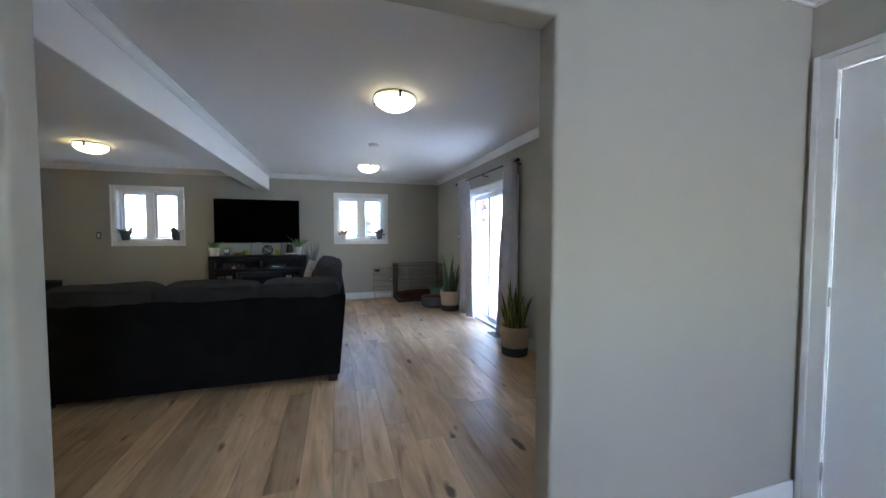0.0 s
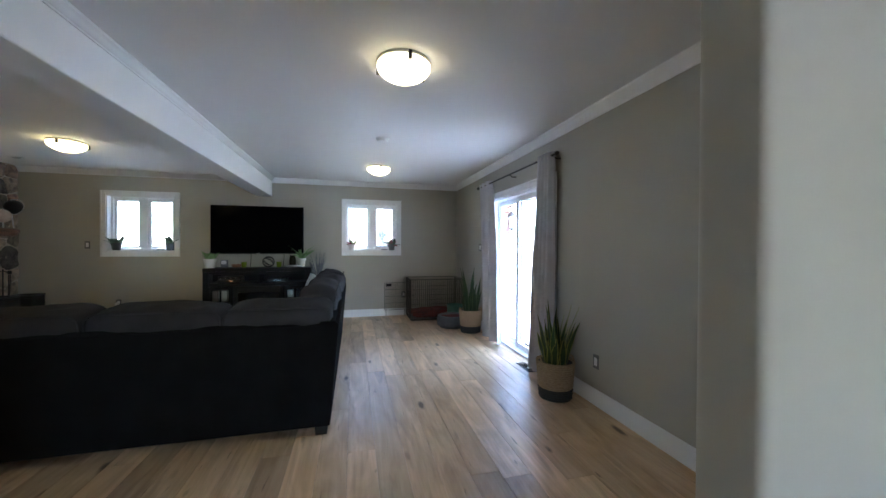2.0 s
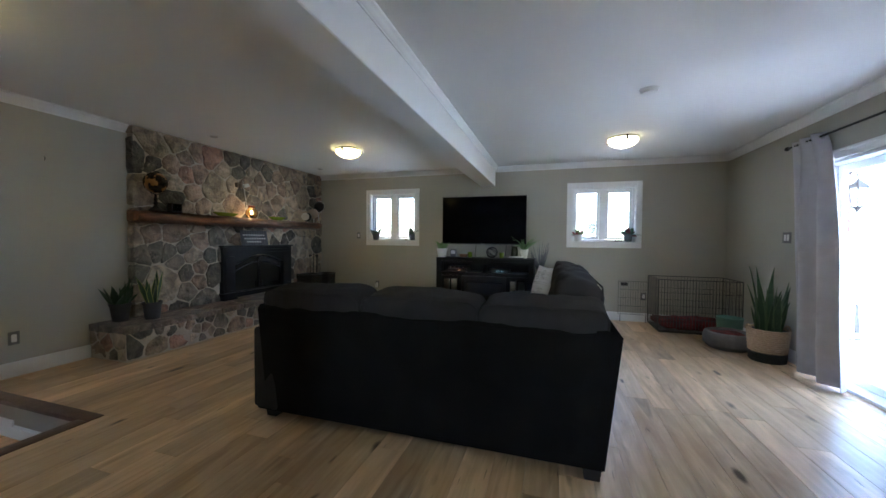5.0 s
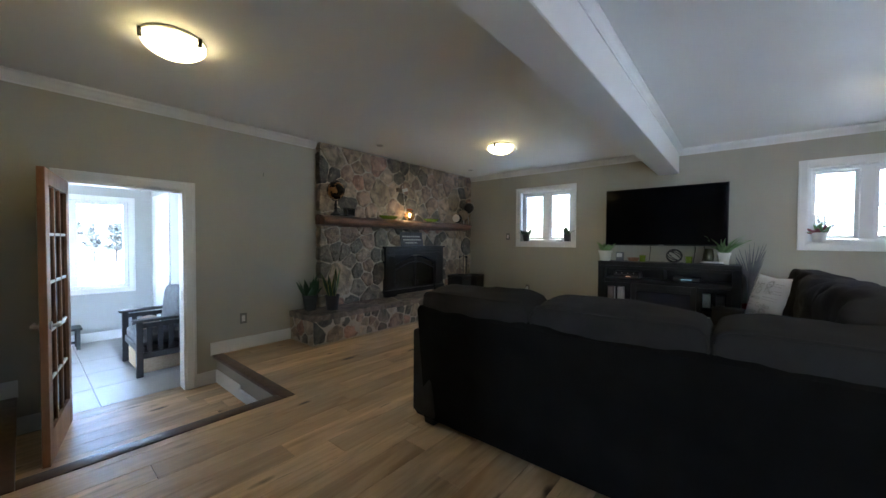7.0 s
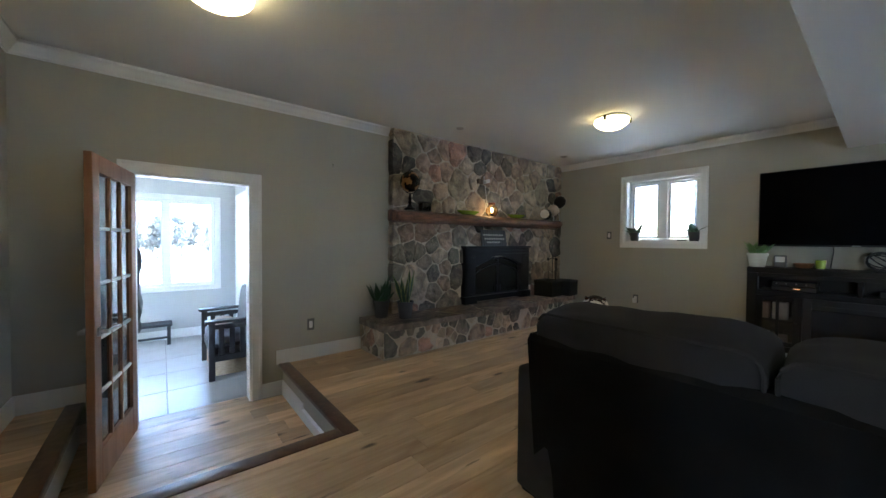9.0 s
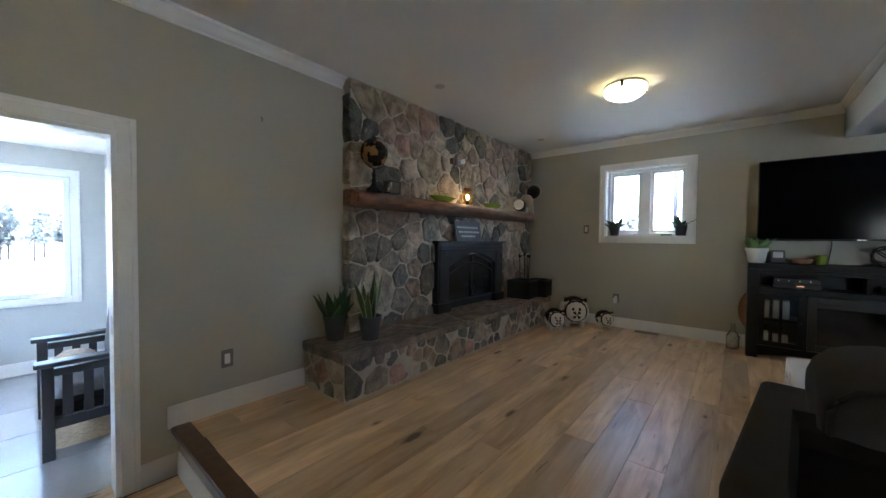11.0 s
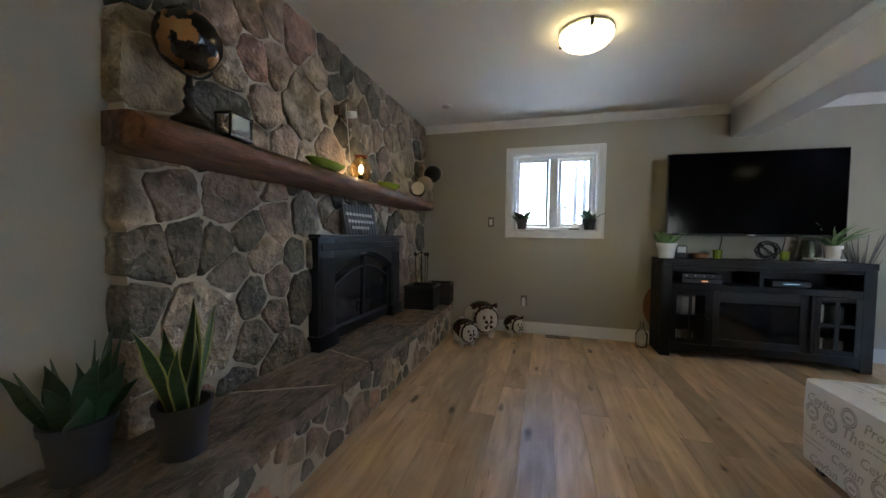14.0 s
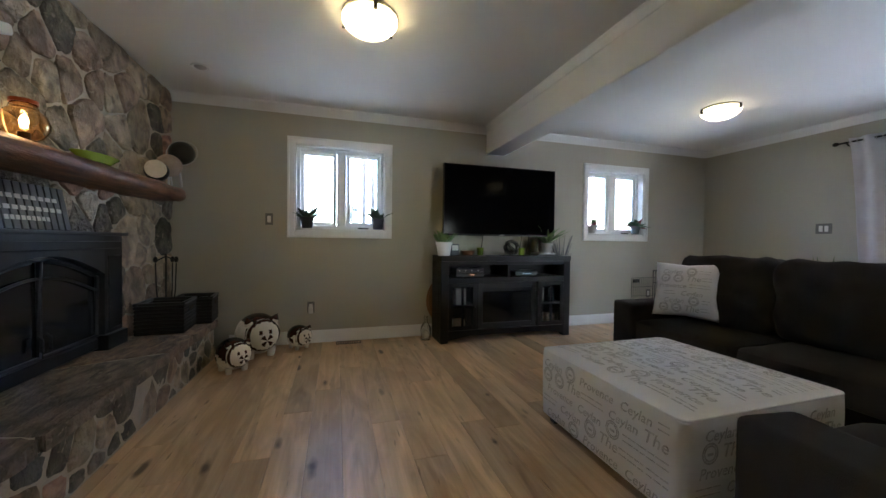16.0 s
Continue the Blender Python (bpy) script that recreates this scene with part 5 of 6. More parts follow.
part("ring", tube([(0.06 + 0.118 * math.cos(a), 0.09 + 0.03 * math.sin(a), 0.30 + 0.114 * math.sin(a)) for a in [2 * math.pi * i / 28 for i in range(28)]], 0.005, 6, True), CHROME, orn)
part("cream_ball", ball(0.095, at=(0.0, -0.01, 0.165)), BEIGEF, orn)
part("clock_ball", ball(0.085, at=(-0.035, -0.14, 0.092)), BRONZE, orn)
part("dial", lathe([(0, 0), (0.070, 0), (0.072, 0.012), (0.058, 0.016), (0.056, 0.010), (0, 0.010)], 24, pose(-0.006, -0.224, 0.095, 90, 0, 19)), CREAM, orn)
for dx, dy in ((0.06, 0.09), (0.02, -0.01), (-0.02, 0.03)):
    part("leg", tube([(dx, dy, 0.0), (dx * 0.6, dy, 0.20 if dy > 0 else 0.09)], 0.008), CHROME, orn)

sign = thing("slate_sign", "small grey slatted sign with pale lettering leaning on the stone", "sign", FX + 0.05, 6.12, HZ + (IH + 0.022) * 1.035, 0)
for i in range(11):
    part("slat", box(-0.006, 0.006, -0.26 + i * 0.0475, -0.26 + i * 0.0475 + 0.040, 0, 0.235, 0.002), SLATE, sign, m=pose(0.03, 0, 0, 0, -10, 0))
for i, (z_, a_, b_) in enumerate(((0.15, -0.22, 0.20), (0.095, -0.20, 0.22), (0.045, -0.16, 0.12))):
    for k in range(9):
        u = a_ + (b_ - a_) * k / 9
        part("lettering", box(0.0062, 0.0075, u, u + (b_ - a_) / 9 * 0.72, z_, z_ + 0.022), CHALK, sign, m=pose(0.03, 0, 0, 0, -10, 0))

# ---- curtains ----
rod = thing("curtain_rod", "thin dark metal curtain rod on brackets", "curtain rod", XE - 0.09, 0, 2.262)
part("pole", tube([(0, 4.14, 0), (0, 6.36, 0)], 0.010, 10), BRONZE, rod)
for y in (4.13, 6.37):
    part("finial", ball(0.022, (1, 1.3, 1), (0, y, 0), 12, 10), BRONZE, rod)
for y in (4.20, 5.20, 6.28):
    part("bracket", tube([(0.089, y, -0.03), (0.03, y, -0.03), (0, y, -0.008)], 0.007), BRONZE, rod)


def curtain(name, y0t, y1t, y0b, y1b, seed, folds=4.5, flare=1.3):
    t = thing("curtain", "light grey grommet curtain gathered beside the patio door", "curtain", XE - 0.09, 0, 0, 0, "patio curtains")
    bm, nu, nv, rows = bmesh.new(), 60, 18, []
    for j in range(nv + 1):
        k = j / nv
        z = 2.30 - 2.275 * k
        e = k ** flare
        a, b = y0t + (y0b - y0t) * e, y1t + (y1b - y1t) * e
        row = []
        for i in range(nu + 1):
            u = i / nu
            amp = 0.034 + 0.022 * k
            x = amp * math.sin(u * folds * 2 * math.pi + 0.6 * math.sin(3 * k + seed)) + 0.012 * noise.noise(Vector((u * 5, k * 3, seed)))
            row.append(bm.verts.new((x - 0.02 * k, a + (b - a) * u, z)))
        rows.append(row)
    for p, q in zip(rows, rows[1:]):
        for i in range(nu):
            bm.faces.new((p[i], p[i + 1], q[i + 1], q[i]))
    bmesh.ops.recalc_face_normals(bm, faces=bm.faces[:])
    bmesh.ops.solidify(bm, geom=bm.faces[:], thickness=0.003)
    part("panel", bm, CURTAIN, t, smooth="all")
    for i in range(9):
        part("grommet", tube([(0.024 * math.cos(a), 0, 0.024 * math.sin(a)) for a in [2 * math.pi * k / 12 for k in range(12)]], 0.004, 5, True), CHROME, t, m=pose(0, y0t + (y1t - y0t) * (i + 0.5) / 9, 2.262))


curtain("near", 4.19, 4.47, 4.16, 4.62, 0.0)
curtain("far", 5.84, 6.26, 5.44, 6.12, 2.0, 2.5, 0.6)

# ---- pet corner ----
crate = thing("dog_crate", "black wire dog crate in the corner", "dog crate", 1.18, 7.28, 0)
CW, CD, CH = 0.98, 0.58, 0.74
for z in (0.02, CH):
    part("hoop", tube([(0, 0, z), (CW, 0, z), (CW, CD, z), (0, CD, z)], 0.006, 6, True), WIRE, crate)
for x, y in ((0, 0), (CW, 0), (CW, CD), (0, CD)):
    part("post", tube([(x, y, 0.02), (x, y, CH)], 0.006, 6), WIRE, crate)
for i in range(1, 26):
    x = CW * i / 26
    for y in (0, CD):
        part("bar", tube([(x, y, 0.02), (x, y, CH)], 0.0026, 4), WIRE, crate)
for i in range(1, 15):
    y = CD * i / 15
    for x in (0, CW):
        part("bar", tube([(x, y, 0.02), (x, y, CH)], 0.0026, 4), WIRE, crate)
for z in (0.2, 0.38, 0.56):
    part("hoop", tube([(0, 0, z), (CW, 0, z), (CW, CD, z), (0, CD, z)], 0.003, 4, True), WIRE, crate)
part("tray", box(0.01, CW - 0.01, 0.01, CD - 0.01, 0.0, 0.03, 0.006), BLACKP, crate)
t = thing("dog_bedding", "rumpled red and black plaid blanket in the crate", "blanket", 1.66, 7.56, 0.03)
part("cloth", cushion(0.90, 0.50, 0.16, 0.5, 0.035, 14, 3), REDC, t)
t = thing("pet_gate", "open wire pet gate standing against the wall", "pet gate", 0.76, 7.83, 0.12)
part("rim", tube([(0, 0, 0), (0.42, 0, 0), (0.42, 0, 0.52), (0, 0, 0.52)], 0.005, 6, True), WIRE, t)
for i in range(1, 12):
    part("bar", tube([(0.42 * i / 12, 0, 0), (0.42 * i / 12, 0, 0.52)], 0.002, 4), WIRE, t)
for z in (0.13, 0.26, 0.39):
    part("bar", tube([(0, 0, z), (0.42, 0, z)], 0.0028, 4), WIRE, t)
part("latch", box(0.03, 0.13, -0.012, 0.012, 0.45, 0.50, 0.004), BLACKP, t)
for x in (0.03, 0.39):
    part("leg", tube([(x, 0, 0), (x, 0, -0.12)], 0.005, 6), WIRE, t)
bed = thing("pet_bed", "small grey round pet bed with a red cushion", "pet bed", 1.79, 6.74, 0)
part("bolster", lathe([(0.0, 0.0), (0.20, 0.0), (0.25, 0.05), (0.255, 0.13), (0.235, 0.19), (0.21, 0.20), (0.185, 0.17), (0.175, 0.08), (0, 0.06)], 28), GREYF, bed)
part("pad", cushion(0.34, 0.34, 0.12, 0.4, 0.01, 8, 2), REDC, bed, m=pose(0, 0, 0.07))
t = thing("mint_bin", "mint green storage bin beside the crate", "bin", 1.93, 7.06, 0)
part("body", lathe([(0, 0), (0.12, 0), (0.14, 0.30), (0.145, 0.31), (0.135, 0.31), (0.11, 0.02), (0, 0.02)], 24), MINT, t)


# ---- pillows and throw ----
def text_mesh(word, size):
    c = bpy.data.curves.new("word", "FONT")
    c.body, c.size, c.align_x, c.extrude = word, size, "CENTER", 0.0004
    c.offset = 0.0005
    c.shear = 0.25
    c.resolution_u = 2
    o = bpy.data.objects.new("word", c)
    scene.collection.objects.link(o)
    bpy.context.view_layer.update()
    me = bpy.data.meshes.new_from_object(o.evaluated_get(bpy.context.evaluated_depsgraph_get()))
    bpy.data.objects.remove(o)
    bpy.data.curves.remove(c)
    return me


WORDS = {w: text_mesh(w, 0.085) for w in ("Ceylan", "The", "Provence")}


def print_rows(w, h, seed, scale=1.0):
    """Rows of script, ring marks and illegible bars on a w by h sheet in the xy plane."""
    rnd, bm, y, r_ = random.Random(seed), bmesh.new(), h - 0.055 * scale, 0
    while y > 0.02:
        x = rnd.uniform(-0.02, 0.04)
        while x < w - 0.06 * scale:
            pick = (r_ + int(x * 7)) % 4
            if pick == 0:
                ln, key = 0.25 * scale, "Ceylan"
            elif pick == 1:
                ln, key = 0.12 * scale, "ring"
            elif pick == 2:
                ln, key = (0.14 * scale, "The") if r_ % 2 else (0.32 * scale, "Provence")
            else:
                ln, key = rnd.uniform(0.14, 0.26) * scale, "bars"
            if x + ln > w - 0.01:
                ln = w - 0.012 - x
                key = "bars"
            if key in WORDS:
                tmp = bmesh.new()
                tmp.from_mesh(WORDS[key])
                join(bm, tmp, Matrix.Translation((x + ln / 2, y - 0.03 * scale, 0)) @ Matrix.Scale((1.1 if key == "The" else 0.9) * scale, 4))
            elif key == "ring":
                for rr in (0.048, 0.036):
                    join(bm, tube([(x + ln / 2 + rr * scale * math.cos(a), y + rr * scale * math.sin(a), 0) for a in [2 * math.pi * i / 20 for i in range(20)]], 0.0042 * scale, 4, True), Matrix.Diagonal((1, 1, 0.25, 1)))
                box(x + ln / 2 - 0.018 * scale, x + ln / 2 + 0.018 * scale, y - 0.008, y + 0.002, 0, 0.0006, into=bm)
            else:
                for row in (0.012, -0.020):
                    u = x
                    while u < x + ln - 0.02 * scale:
                        d = rnd.uniform(0.03, 0.075) * scale
                        box(u, min(u + d, x + ln), y + row * scale, y + (row + 0.006) * scale, 0, 0.0006, into=bm)
                        u += d + 0.007 * scale
            x += ln + 0.016 * scale
        y -= 0.088 * scale
        r_ += 1
    return bm


OX, OY = OW / 2, OD / 2
OH = OZ1 - OZ0 - 0.03
for face, w, seed in ((Matrix(((0, 0, -1, -OX - 0.0032), (-1, 0, 0, OY - 0.045), (0, 1, 0, OZ0 + 0.012), (0, 0, 0, 1))), OD - 0.09, 1),
                      (Matrix(((1, 0, 0, -OX + 0.045), (0, 0, -1, -OY - 0.0032), (0, 1, 0, OZ0 + 0.012), (0, 0, 0, 1))), OW - 0.09, 2)):
    tagged(part("printed_script", print_rows(w, OH, seed, 0.82), INK, ottoman, "grey printed script", m=face), kind="stuff")
bm = print_rows(OD - 0.06, OW - 0.06, 3, 0.82)
bm.transform(Matrix(((0, 1, 0, -OX + 0.03), (-1, 0, 0, OY - 0.03), (0, 0, 1, 0), (0, 0, 0, 1))))
for v in bm.verts:
    v.co.z += OZ1 + ottoman_top(v.co.x / (OW / 2 - 0.008), v.co.y / (OD / 2 - 0.008)) + 0.0022
tagged(part("printed_script", bm, INK, lid, "grey printed script"), kind="stuff")


def pillow_height(u, v):
    return (max(0.0, 1 - abs(u) ** 2.2) * max(0.0, 1 - abs(v) ** 2.2)) ** 0.72


def pillow_mesh(s, h, n=22):
    bm = bmesh.new()
    for sg in (1, -1):
        grid = []
        for i in range(n + 1):
            for j in range(n + 1):
                u, v = 2 * i / n - 1, 2 * j / n - 1
                pull = 1 - 0.085 * (1 - abs(u * v)) * max(abs(u), abs(v)) ** 4
                z = sg * h / 2 * pillow_height(u, v) + sg * 0.004 * noise.noise(Vector((u * 3, v * 3, s))) * (1 - max(abs(u), abs(v)))
                grid.append(bm.verts.new((u * s / 2 * pull, v * s / 2 * pull, z)))
        for i in range(n):
            for j in range(n):
                a = i * (n + 1) + j
                bm.faces.new((grid[a], grid[a + n + 1], grid[a + n + 2], grid[a + 1]))
    bmesh.ops.remove_doubles(bm, verts=bm.verts[:], dist=1e-4)
    bmesh.ops.recalc_face_normals(bm, faces=bm.faces[:])
    return bm


def pillow(label, m_, x, y, z, s, rot, printed=False):
    t = thing("throw_pillow", label, "pillow", x, y, z)
    t.matrix_basis = pose(x, y, z) @ rot
    part("cover", pillow_mesh(s, 0.155), m_, t, smooth="all")
    if printed:
        bm = print_rows(s * 0.80, s * 0.80, 7, 0.72)
        for v in bm.verts:
            u, w_ = v.co.x - s * 0.40, v.co.y - s * 0.40
            v.co = Vector((u, w_, pillow_height(2 * u / s, 2 * w_ / s) * 0.155 / 2 + 0.0022 + v.co.z))
        tagged(part("printed_script", bm, INK, t, "grey printed script"), kind="stuff")


pillow("cream linen throw pillow printed with grey script", PRINTC, -0.355, 6.13, 0.725, 0.48, pose(0, 0, 0, 74, 0, -62), True)
pillow("dark charcoal throw pillow on the sofa", SOFA_LIT, -1.72, 4.10, 0.66, 0.44, pose(0, 0, 0, 68, 0, 168))

# ---- wall and ceiling fixtures ----
def plate(name, label, cat, m, toggles=1):
    t = tagged(new(name), label, cat)
    t.matrix_basis = m
    part("cover_plate", box(-0.037 * toggles, 0.037 * toggles, -0.006, 0, -0.06, 0.06, 0.003), PLATE, t)
    for k in range(toggles):
        u = (k - (toggles - 1) / 2) * 0.05
        part("rocker", box(u - 0.017, u + 0.017, -0.010, -0.004, -0.034, 0.034, 0.002), POTW, t)


plate("light_switch", "white rocker switch in a nickel plate beside the window", "light switch", pose(-3.93, YN, 1.335))
plate("wall_outlet", "white outlet in a nickel plate above the baseboard", "outlet", pose(-3.515, YN, 0.39))
plate("wall_outlet", "white outlet in a nickel plate near the crate", "outlet", pose(1.13, YN, 0.40))
plate("light_switch", "white double rocker switch beside the curtain", "light switch", pose(XE, 6.49, 1.325, 0, 0, -90), 2)
plate("wall_outlet", "white outlet in a nickel plate behind the basket plant", "outlet", pose(XE, 3.64, 0.37, 0, 0, -90))
plate("wall_outlet", "white outlet in a nickel plate near the hearth", "outlet", pose(XW, 3.57, 0.35, 0, 0, 90))
t = tagged(new("thermostat_plug"), "white plug-in adapter in the wall outlet", "adapter")
t.matrix_basis = pose(-3.515, YN - 0.010, 0.36)
part("shell", box(-0.022, 0.022, -0.05, 0, -0.03, 0.04, 0.006), POTW, t)
sm = thing("smoke_detector", "round white smoke detector on the ceiling", "smoke detector", 0.50, 5.05, ZC)
part("base", lathe([(0, 0), (0.075, 0), (0.075, -0.012), (0, -0.012)], 28), TRIM, sm)
part("cover", lathe([(0.066, -0.012), (0.060, -0.035), (0.03, -0.042), (0, -0.042)], 28), TRIM, sm)
for x, y in ((-4.34, 5.11), (-4.34, 7.24)):
    t = thing("recessed_spotlight", "unlit round recessed ceiling spotlight", "ceiling light", x, y, ZC, group="recessed spots")
    part("ring", lathe([(0.05, -0.004), (0.065, -0.008), (0.07, 0.0), (0.045, 0.0)], 24), TRIM, t)
    part("lens", ball(0.046, (1, 1, 0.35), (0, 0, -0.002), 16, 8), CHROME, t)
for x, y, rz, wl in ((2.06, 4.62, 90, 0.30), (-3.12, 7.80, 0, 0.26)):
    t = thing("floor_vent", "slotted brown metal floor register", "floor vent", x, y, 0.003, rz)
    part("grille_frame", frame_bars(-wl / 2, wl / 2, -0.055, 0.055, 0.012, 0.0, 0.005, 0.001), BRONZE, t, m=Matrix(((1, 0, 0, 0), (0, 0, 1, 0), (0, 1, 0, 0), (0, 0, 0, 1))))
    for i in range(9):
        u = -wl / 2 + 0.02 + i * (wl - 0.04) / 9
        part("slat", box(u, u + 0.012, -0.043, 0.043, 0.0, 0.004), BRONZE, t)
for m_, lb in ((pose(XW, 3.80, 2.02, 0, 0, 90), "small brass picture hook on the bare wall"), (pose(XE, 2.48, 1.67, 0, 0, -90), "tiny metal screw in the bare wall")):
    t = tagged(new("picture_hook"), lb, "hook")
    t.matrix_basis = m_
    part("pin", tube([(0, -0.001, 0.015), (0, -0.012, 0.012), (0, -0.014, -0.012), (0, -0.006, -0.02)], 0.003, 5), BRONZE, t)

# ---- french door ----
fdoor = thing("french_door", "stained wooden french door standing open with fifteen panes", "door", XW + 0.02, WD[0] + 0.02, ZP + 0.008, -11)
DW, DH, DT = 0.80, 2.02, 0.04
fb = bmesh.new()
for b in ((0, 0.10, 0, DH), (DW - 0.10, DW, 0, DH), (0.10, DW - 0.10, 0, 0.22), (0.10, DW - 0.10, DH - 0.11, DH)):
    box(b[0], b[1], -DT, 0, b[2], b[3], 0.003, 1, fb)
part("door_frame", fb, PINE, fdoor)
for i in range(2):
    x = 0.10 + (DW - 0.20) * (i + 1) / 3
    part("muntin", box(x - 0.011, x + 0.011, -DT + 0.006, -0.006, 0.22, DH - 0.11, 0.003), PINE, fdoor)
for j in range(4):
    z = 0.22 + (DH - 0.33) * (j + 1) / 5
    part("muntin", box(0.10, DW - 0.10, -DT + 0.0075, -0.0075, z - 0.011, z + 0.011, 0.003), TRIM, fdoor)
for i in range(3):
    for j in range(5):
        x0, z0 = 0.10 + (DW - 0.20) * i / 3, 0.22 + (DH - 0.33) * j / 5
        g = part("pane", box(x0 + 0.008, x0 + 0.192, -0.022, -0.018, z0 + 0.008, z0 + (DH - 0.33) / 5 - 0.008), PANE, fdoor)
        g.visible_shadow = False
for s, y in ((1, 0.0), (-1, -DT)):
    hd_ = part("door_handle", lathe([(0, 0), (0.028, 0), (0.028, 0.01), (0.012, 0.014), (0.012, 0.05), (0, 0.05)], 16, pose(DW - 0.055, y, 0.95, -90 * s, 0, 0)), CHROME, fdoor)
    part("lever", tube([(DW - 0.055, y + s * 0.045, 0.95), (DW - 0.17, y + s * 0.05, 0.952)], 0.009), CHROME, hd_)

# ---- sunroom things ----
chair = thing("slat_armchair", "dark slatted wooden armchair with pale cushions", "chair", -6.10, 3.02, ZP)
DKW = mat("dark_chair_wood", (0.028, 0.026, 0.028), (0.018, 0.017, 0.018), 5, 0.4, 0.1, 60)
for s in (-1, 1):
    for y in (-0.24, 0.24):
        part("leg", box(s * 0.42 - 0.03, s * 0.42 + 0.03, y - 0.03, y + 0.03, 0, 0.62, 0.004), DKW, chair)
    part("arm", box(s * 0.42 - 0.055, s * 0.42 + 0.055, -0.30, 0.27, 0.62, 0.65, 0.006), DKW, chair)
    part("rail", box(s * 0.42 - 0.02, s * 0.42 + 0.02, -0.21, 0.21, 0.20, 0.27, 0.003), DKW, chair)
    part("rail", box(s * 0.42 - 0.02, s * 0.42 + 0.02, -0.21, 0.21, 0.55, 0.60, 0.003), DKW, chair)
    for k in range(4):
        y = -0.15 + 0.10 * k
        part("slat", box(s * 0.42 - 0.012, s * 0.42 + 0.012, y - 0.025, y + 0.025, 0.27, 0.55, 0.002), DKW, chair)
part("seat_frame", box(-0.39, 0.39, -0.25, 0.25, 0.26, 0.34, 0.006), DKW, chair)
part("seat_cushion", cushion(0.74, 0.50, 0.14, 0.3, 0.006, 8, 1), GREYF, chair, m=pose(0, 0, 0.34))
part("backrest", box(-0.39, 0.39, 0.22, 0.27, 0.34, 0.92, 0.006), DKW, chair, m=pose(0, 0, 0, 0, 0, 0))
part("back_cushion", cushion(0.70, 0.14, 0.52, 0.3, 0.01, 8, 2), GREYF, chair, m=pose(0, 0.15, 0.45, -8, 0, 0))
t = thing("plush_toy", "small beige plush on the armchair seat", "toy", -6.02, 2.92, ZP + 0.475)
part("body", cushion(0.30, 0.20, 0.13, 0.5, 0.03, 8, 7), BEIGEF, t)
t = thing("storage_crate", "low woven crate under the armchair", "crate", -6.13, 3.0, ZP)
part("body", box(-0.33, 0.33, -0.20, 0.20, 0.0, 0.20, 0.01, 2), WICKER, t)
bench = thing("low_bench", "small grey wooden bench below the sunroom window", "bench", -7.72, 2.12, ZP)
part("seat", box(-0.15, 0.15, -0.36, 0.36, 0.27, 0.305, 0.006), POTG, bench)
for y in (-0.32, 0.32):
    for x in (-0.11, 0.11):
        part("leg", box(x - 0.02, x + 0.02, y - 0.02, y + 0.02, 0, 0.27, 0.003), POTG, bench)
part("stretcher", box(-0.015, 0.015, -0.30, 0.30, 0.07, 0.10, 0.003), POTG, bench)
coat = thing("hanging_coat", "dark coat hanging on a hook in the sunroom", "coat", -5.62, 2.03, ZP)
bm = cushion(0.14, 0.36, 1.05, 0.2, 0.03, 12, 5)
for v in bm.verts:
    k = v.co.z / 1.05
    v.co.y *= 1.0 if k < 0.8 else max(0.3, 1 - (k - 0.8) * 3)
part("coat_body", bm, BLACKP, coat, m=pose(0, 0, 0.56))
part("hook", tube([(0, 0, 1.46), (0, 0, 1.52), (0.0, -0.05, 1.56)], 0.008), CHROME, coat)
part("rail_pole", tube([(0, -0.05, 1.56), (0, -0.05, 0.0)], 0.014), DKW, coat)

# ---- outdoors ----
deck = thing("deck", "grey weathered wooden deck outside the patio door", "deck", XE + 0.2, 5.0, -0.12)
for i in range(26):
    part("board", box(0.0 + i * 0.142, 0.136 + i * 0.142, -3.2, 3.2, -0.03, 0.0, 0.004), DECK, deck)
part("skirt", box(0, 3.7, -3.19, 3.19, -0.83, -0.032), SIDING, deck)
rail = thing("deck_railing", "white wooden deck railing with square balusters", "railing", XE + 0.2, 0, -0.12)
part("top_rail", box(0.0, 3.6, 7.98, 8.07, 0.90, 0.94, 0.005), TRIM, rail)
part("bottom_rail", box(0.0, 3.6, 8.0, 8.05, 0.08, 0.13, 0.004), TRIM, rail)
for i in range(26):
    part("baluster", box(0.10 + i * 0.135, 0.14 + i * 0.135, 8.005, 8.045, 0.13, 0.90), TRIM, rail)
part("top_rail", box(3.55, 3.64, 1.9, 7.98, 0.90, 0.94, 0.005), TRIM, rail)
part("bottom_rail", box(3.57, 3.62, 1.9, 7.98, 0.08, 0.13, 0.004), TRIM, rail)
for i in range(44):
    part("baluster", box(3.575, 3.615, 2.0 + i * 0.135, 2.04 + i * 0.135, 0.13, 0.90), TRIM, rail)
pier = thing("brick_pier", "red brick pier of the house beside the deck", "brick pier", XE + 0.2, 6.50, -0.12)
part("core", box(0.005, 0.33, 0.005, 0.33, 0, 2.9), MORTAR, pier)
lan = thing("wall_lantern", "black outdoor lantern on a scrolled bracket", "lantern", XE + 0.50, 6.36, 1.78)
part("roof", lathe([(0, 0.16), (0.02, 0.13), (0.09, 0.06), (0.095, 0.05), (0, 0.05)], 6), IRON, lan)
part("glass_body", lathe([(0.075, 0.05), (0.045, -0.13), (0.04, -0.13), (0.07, 0.05)], 6), CLEAR, lan)
part("base", lathe([(0.05, -0.13), (0.02, -0.17), (0.008, -0.20), (0, -0.20)], 8), IRON, lan)
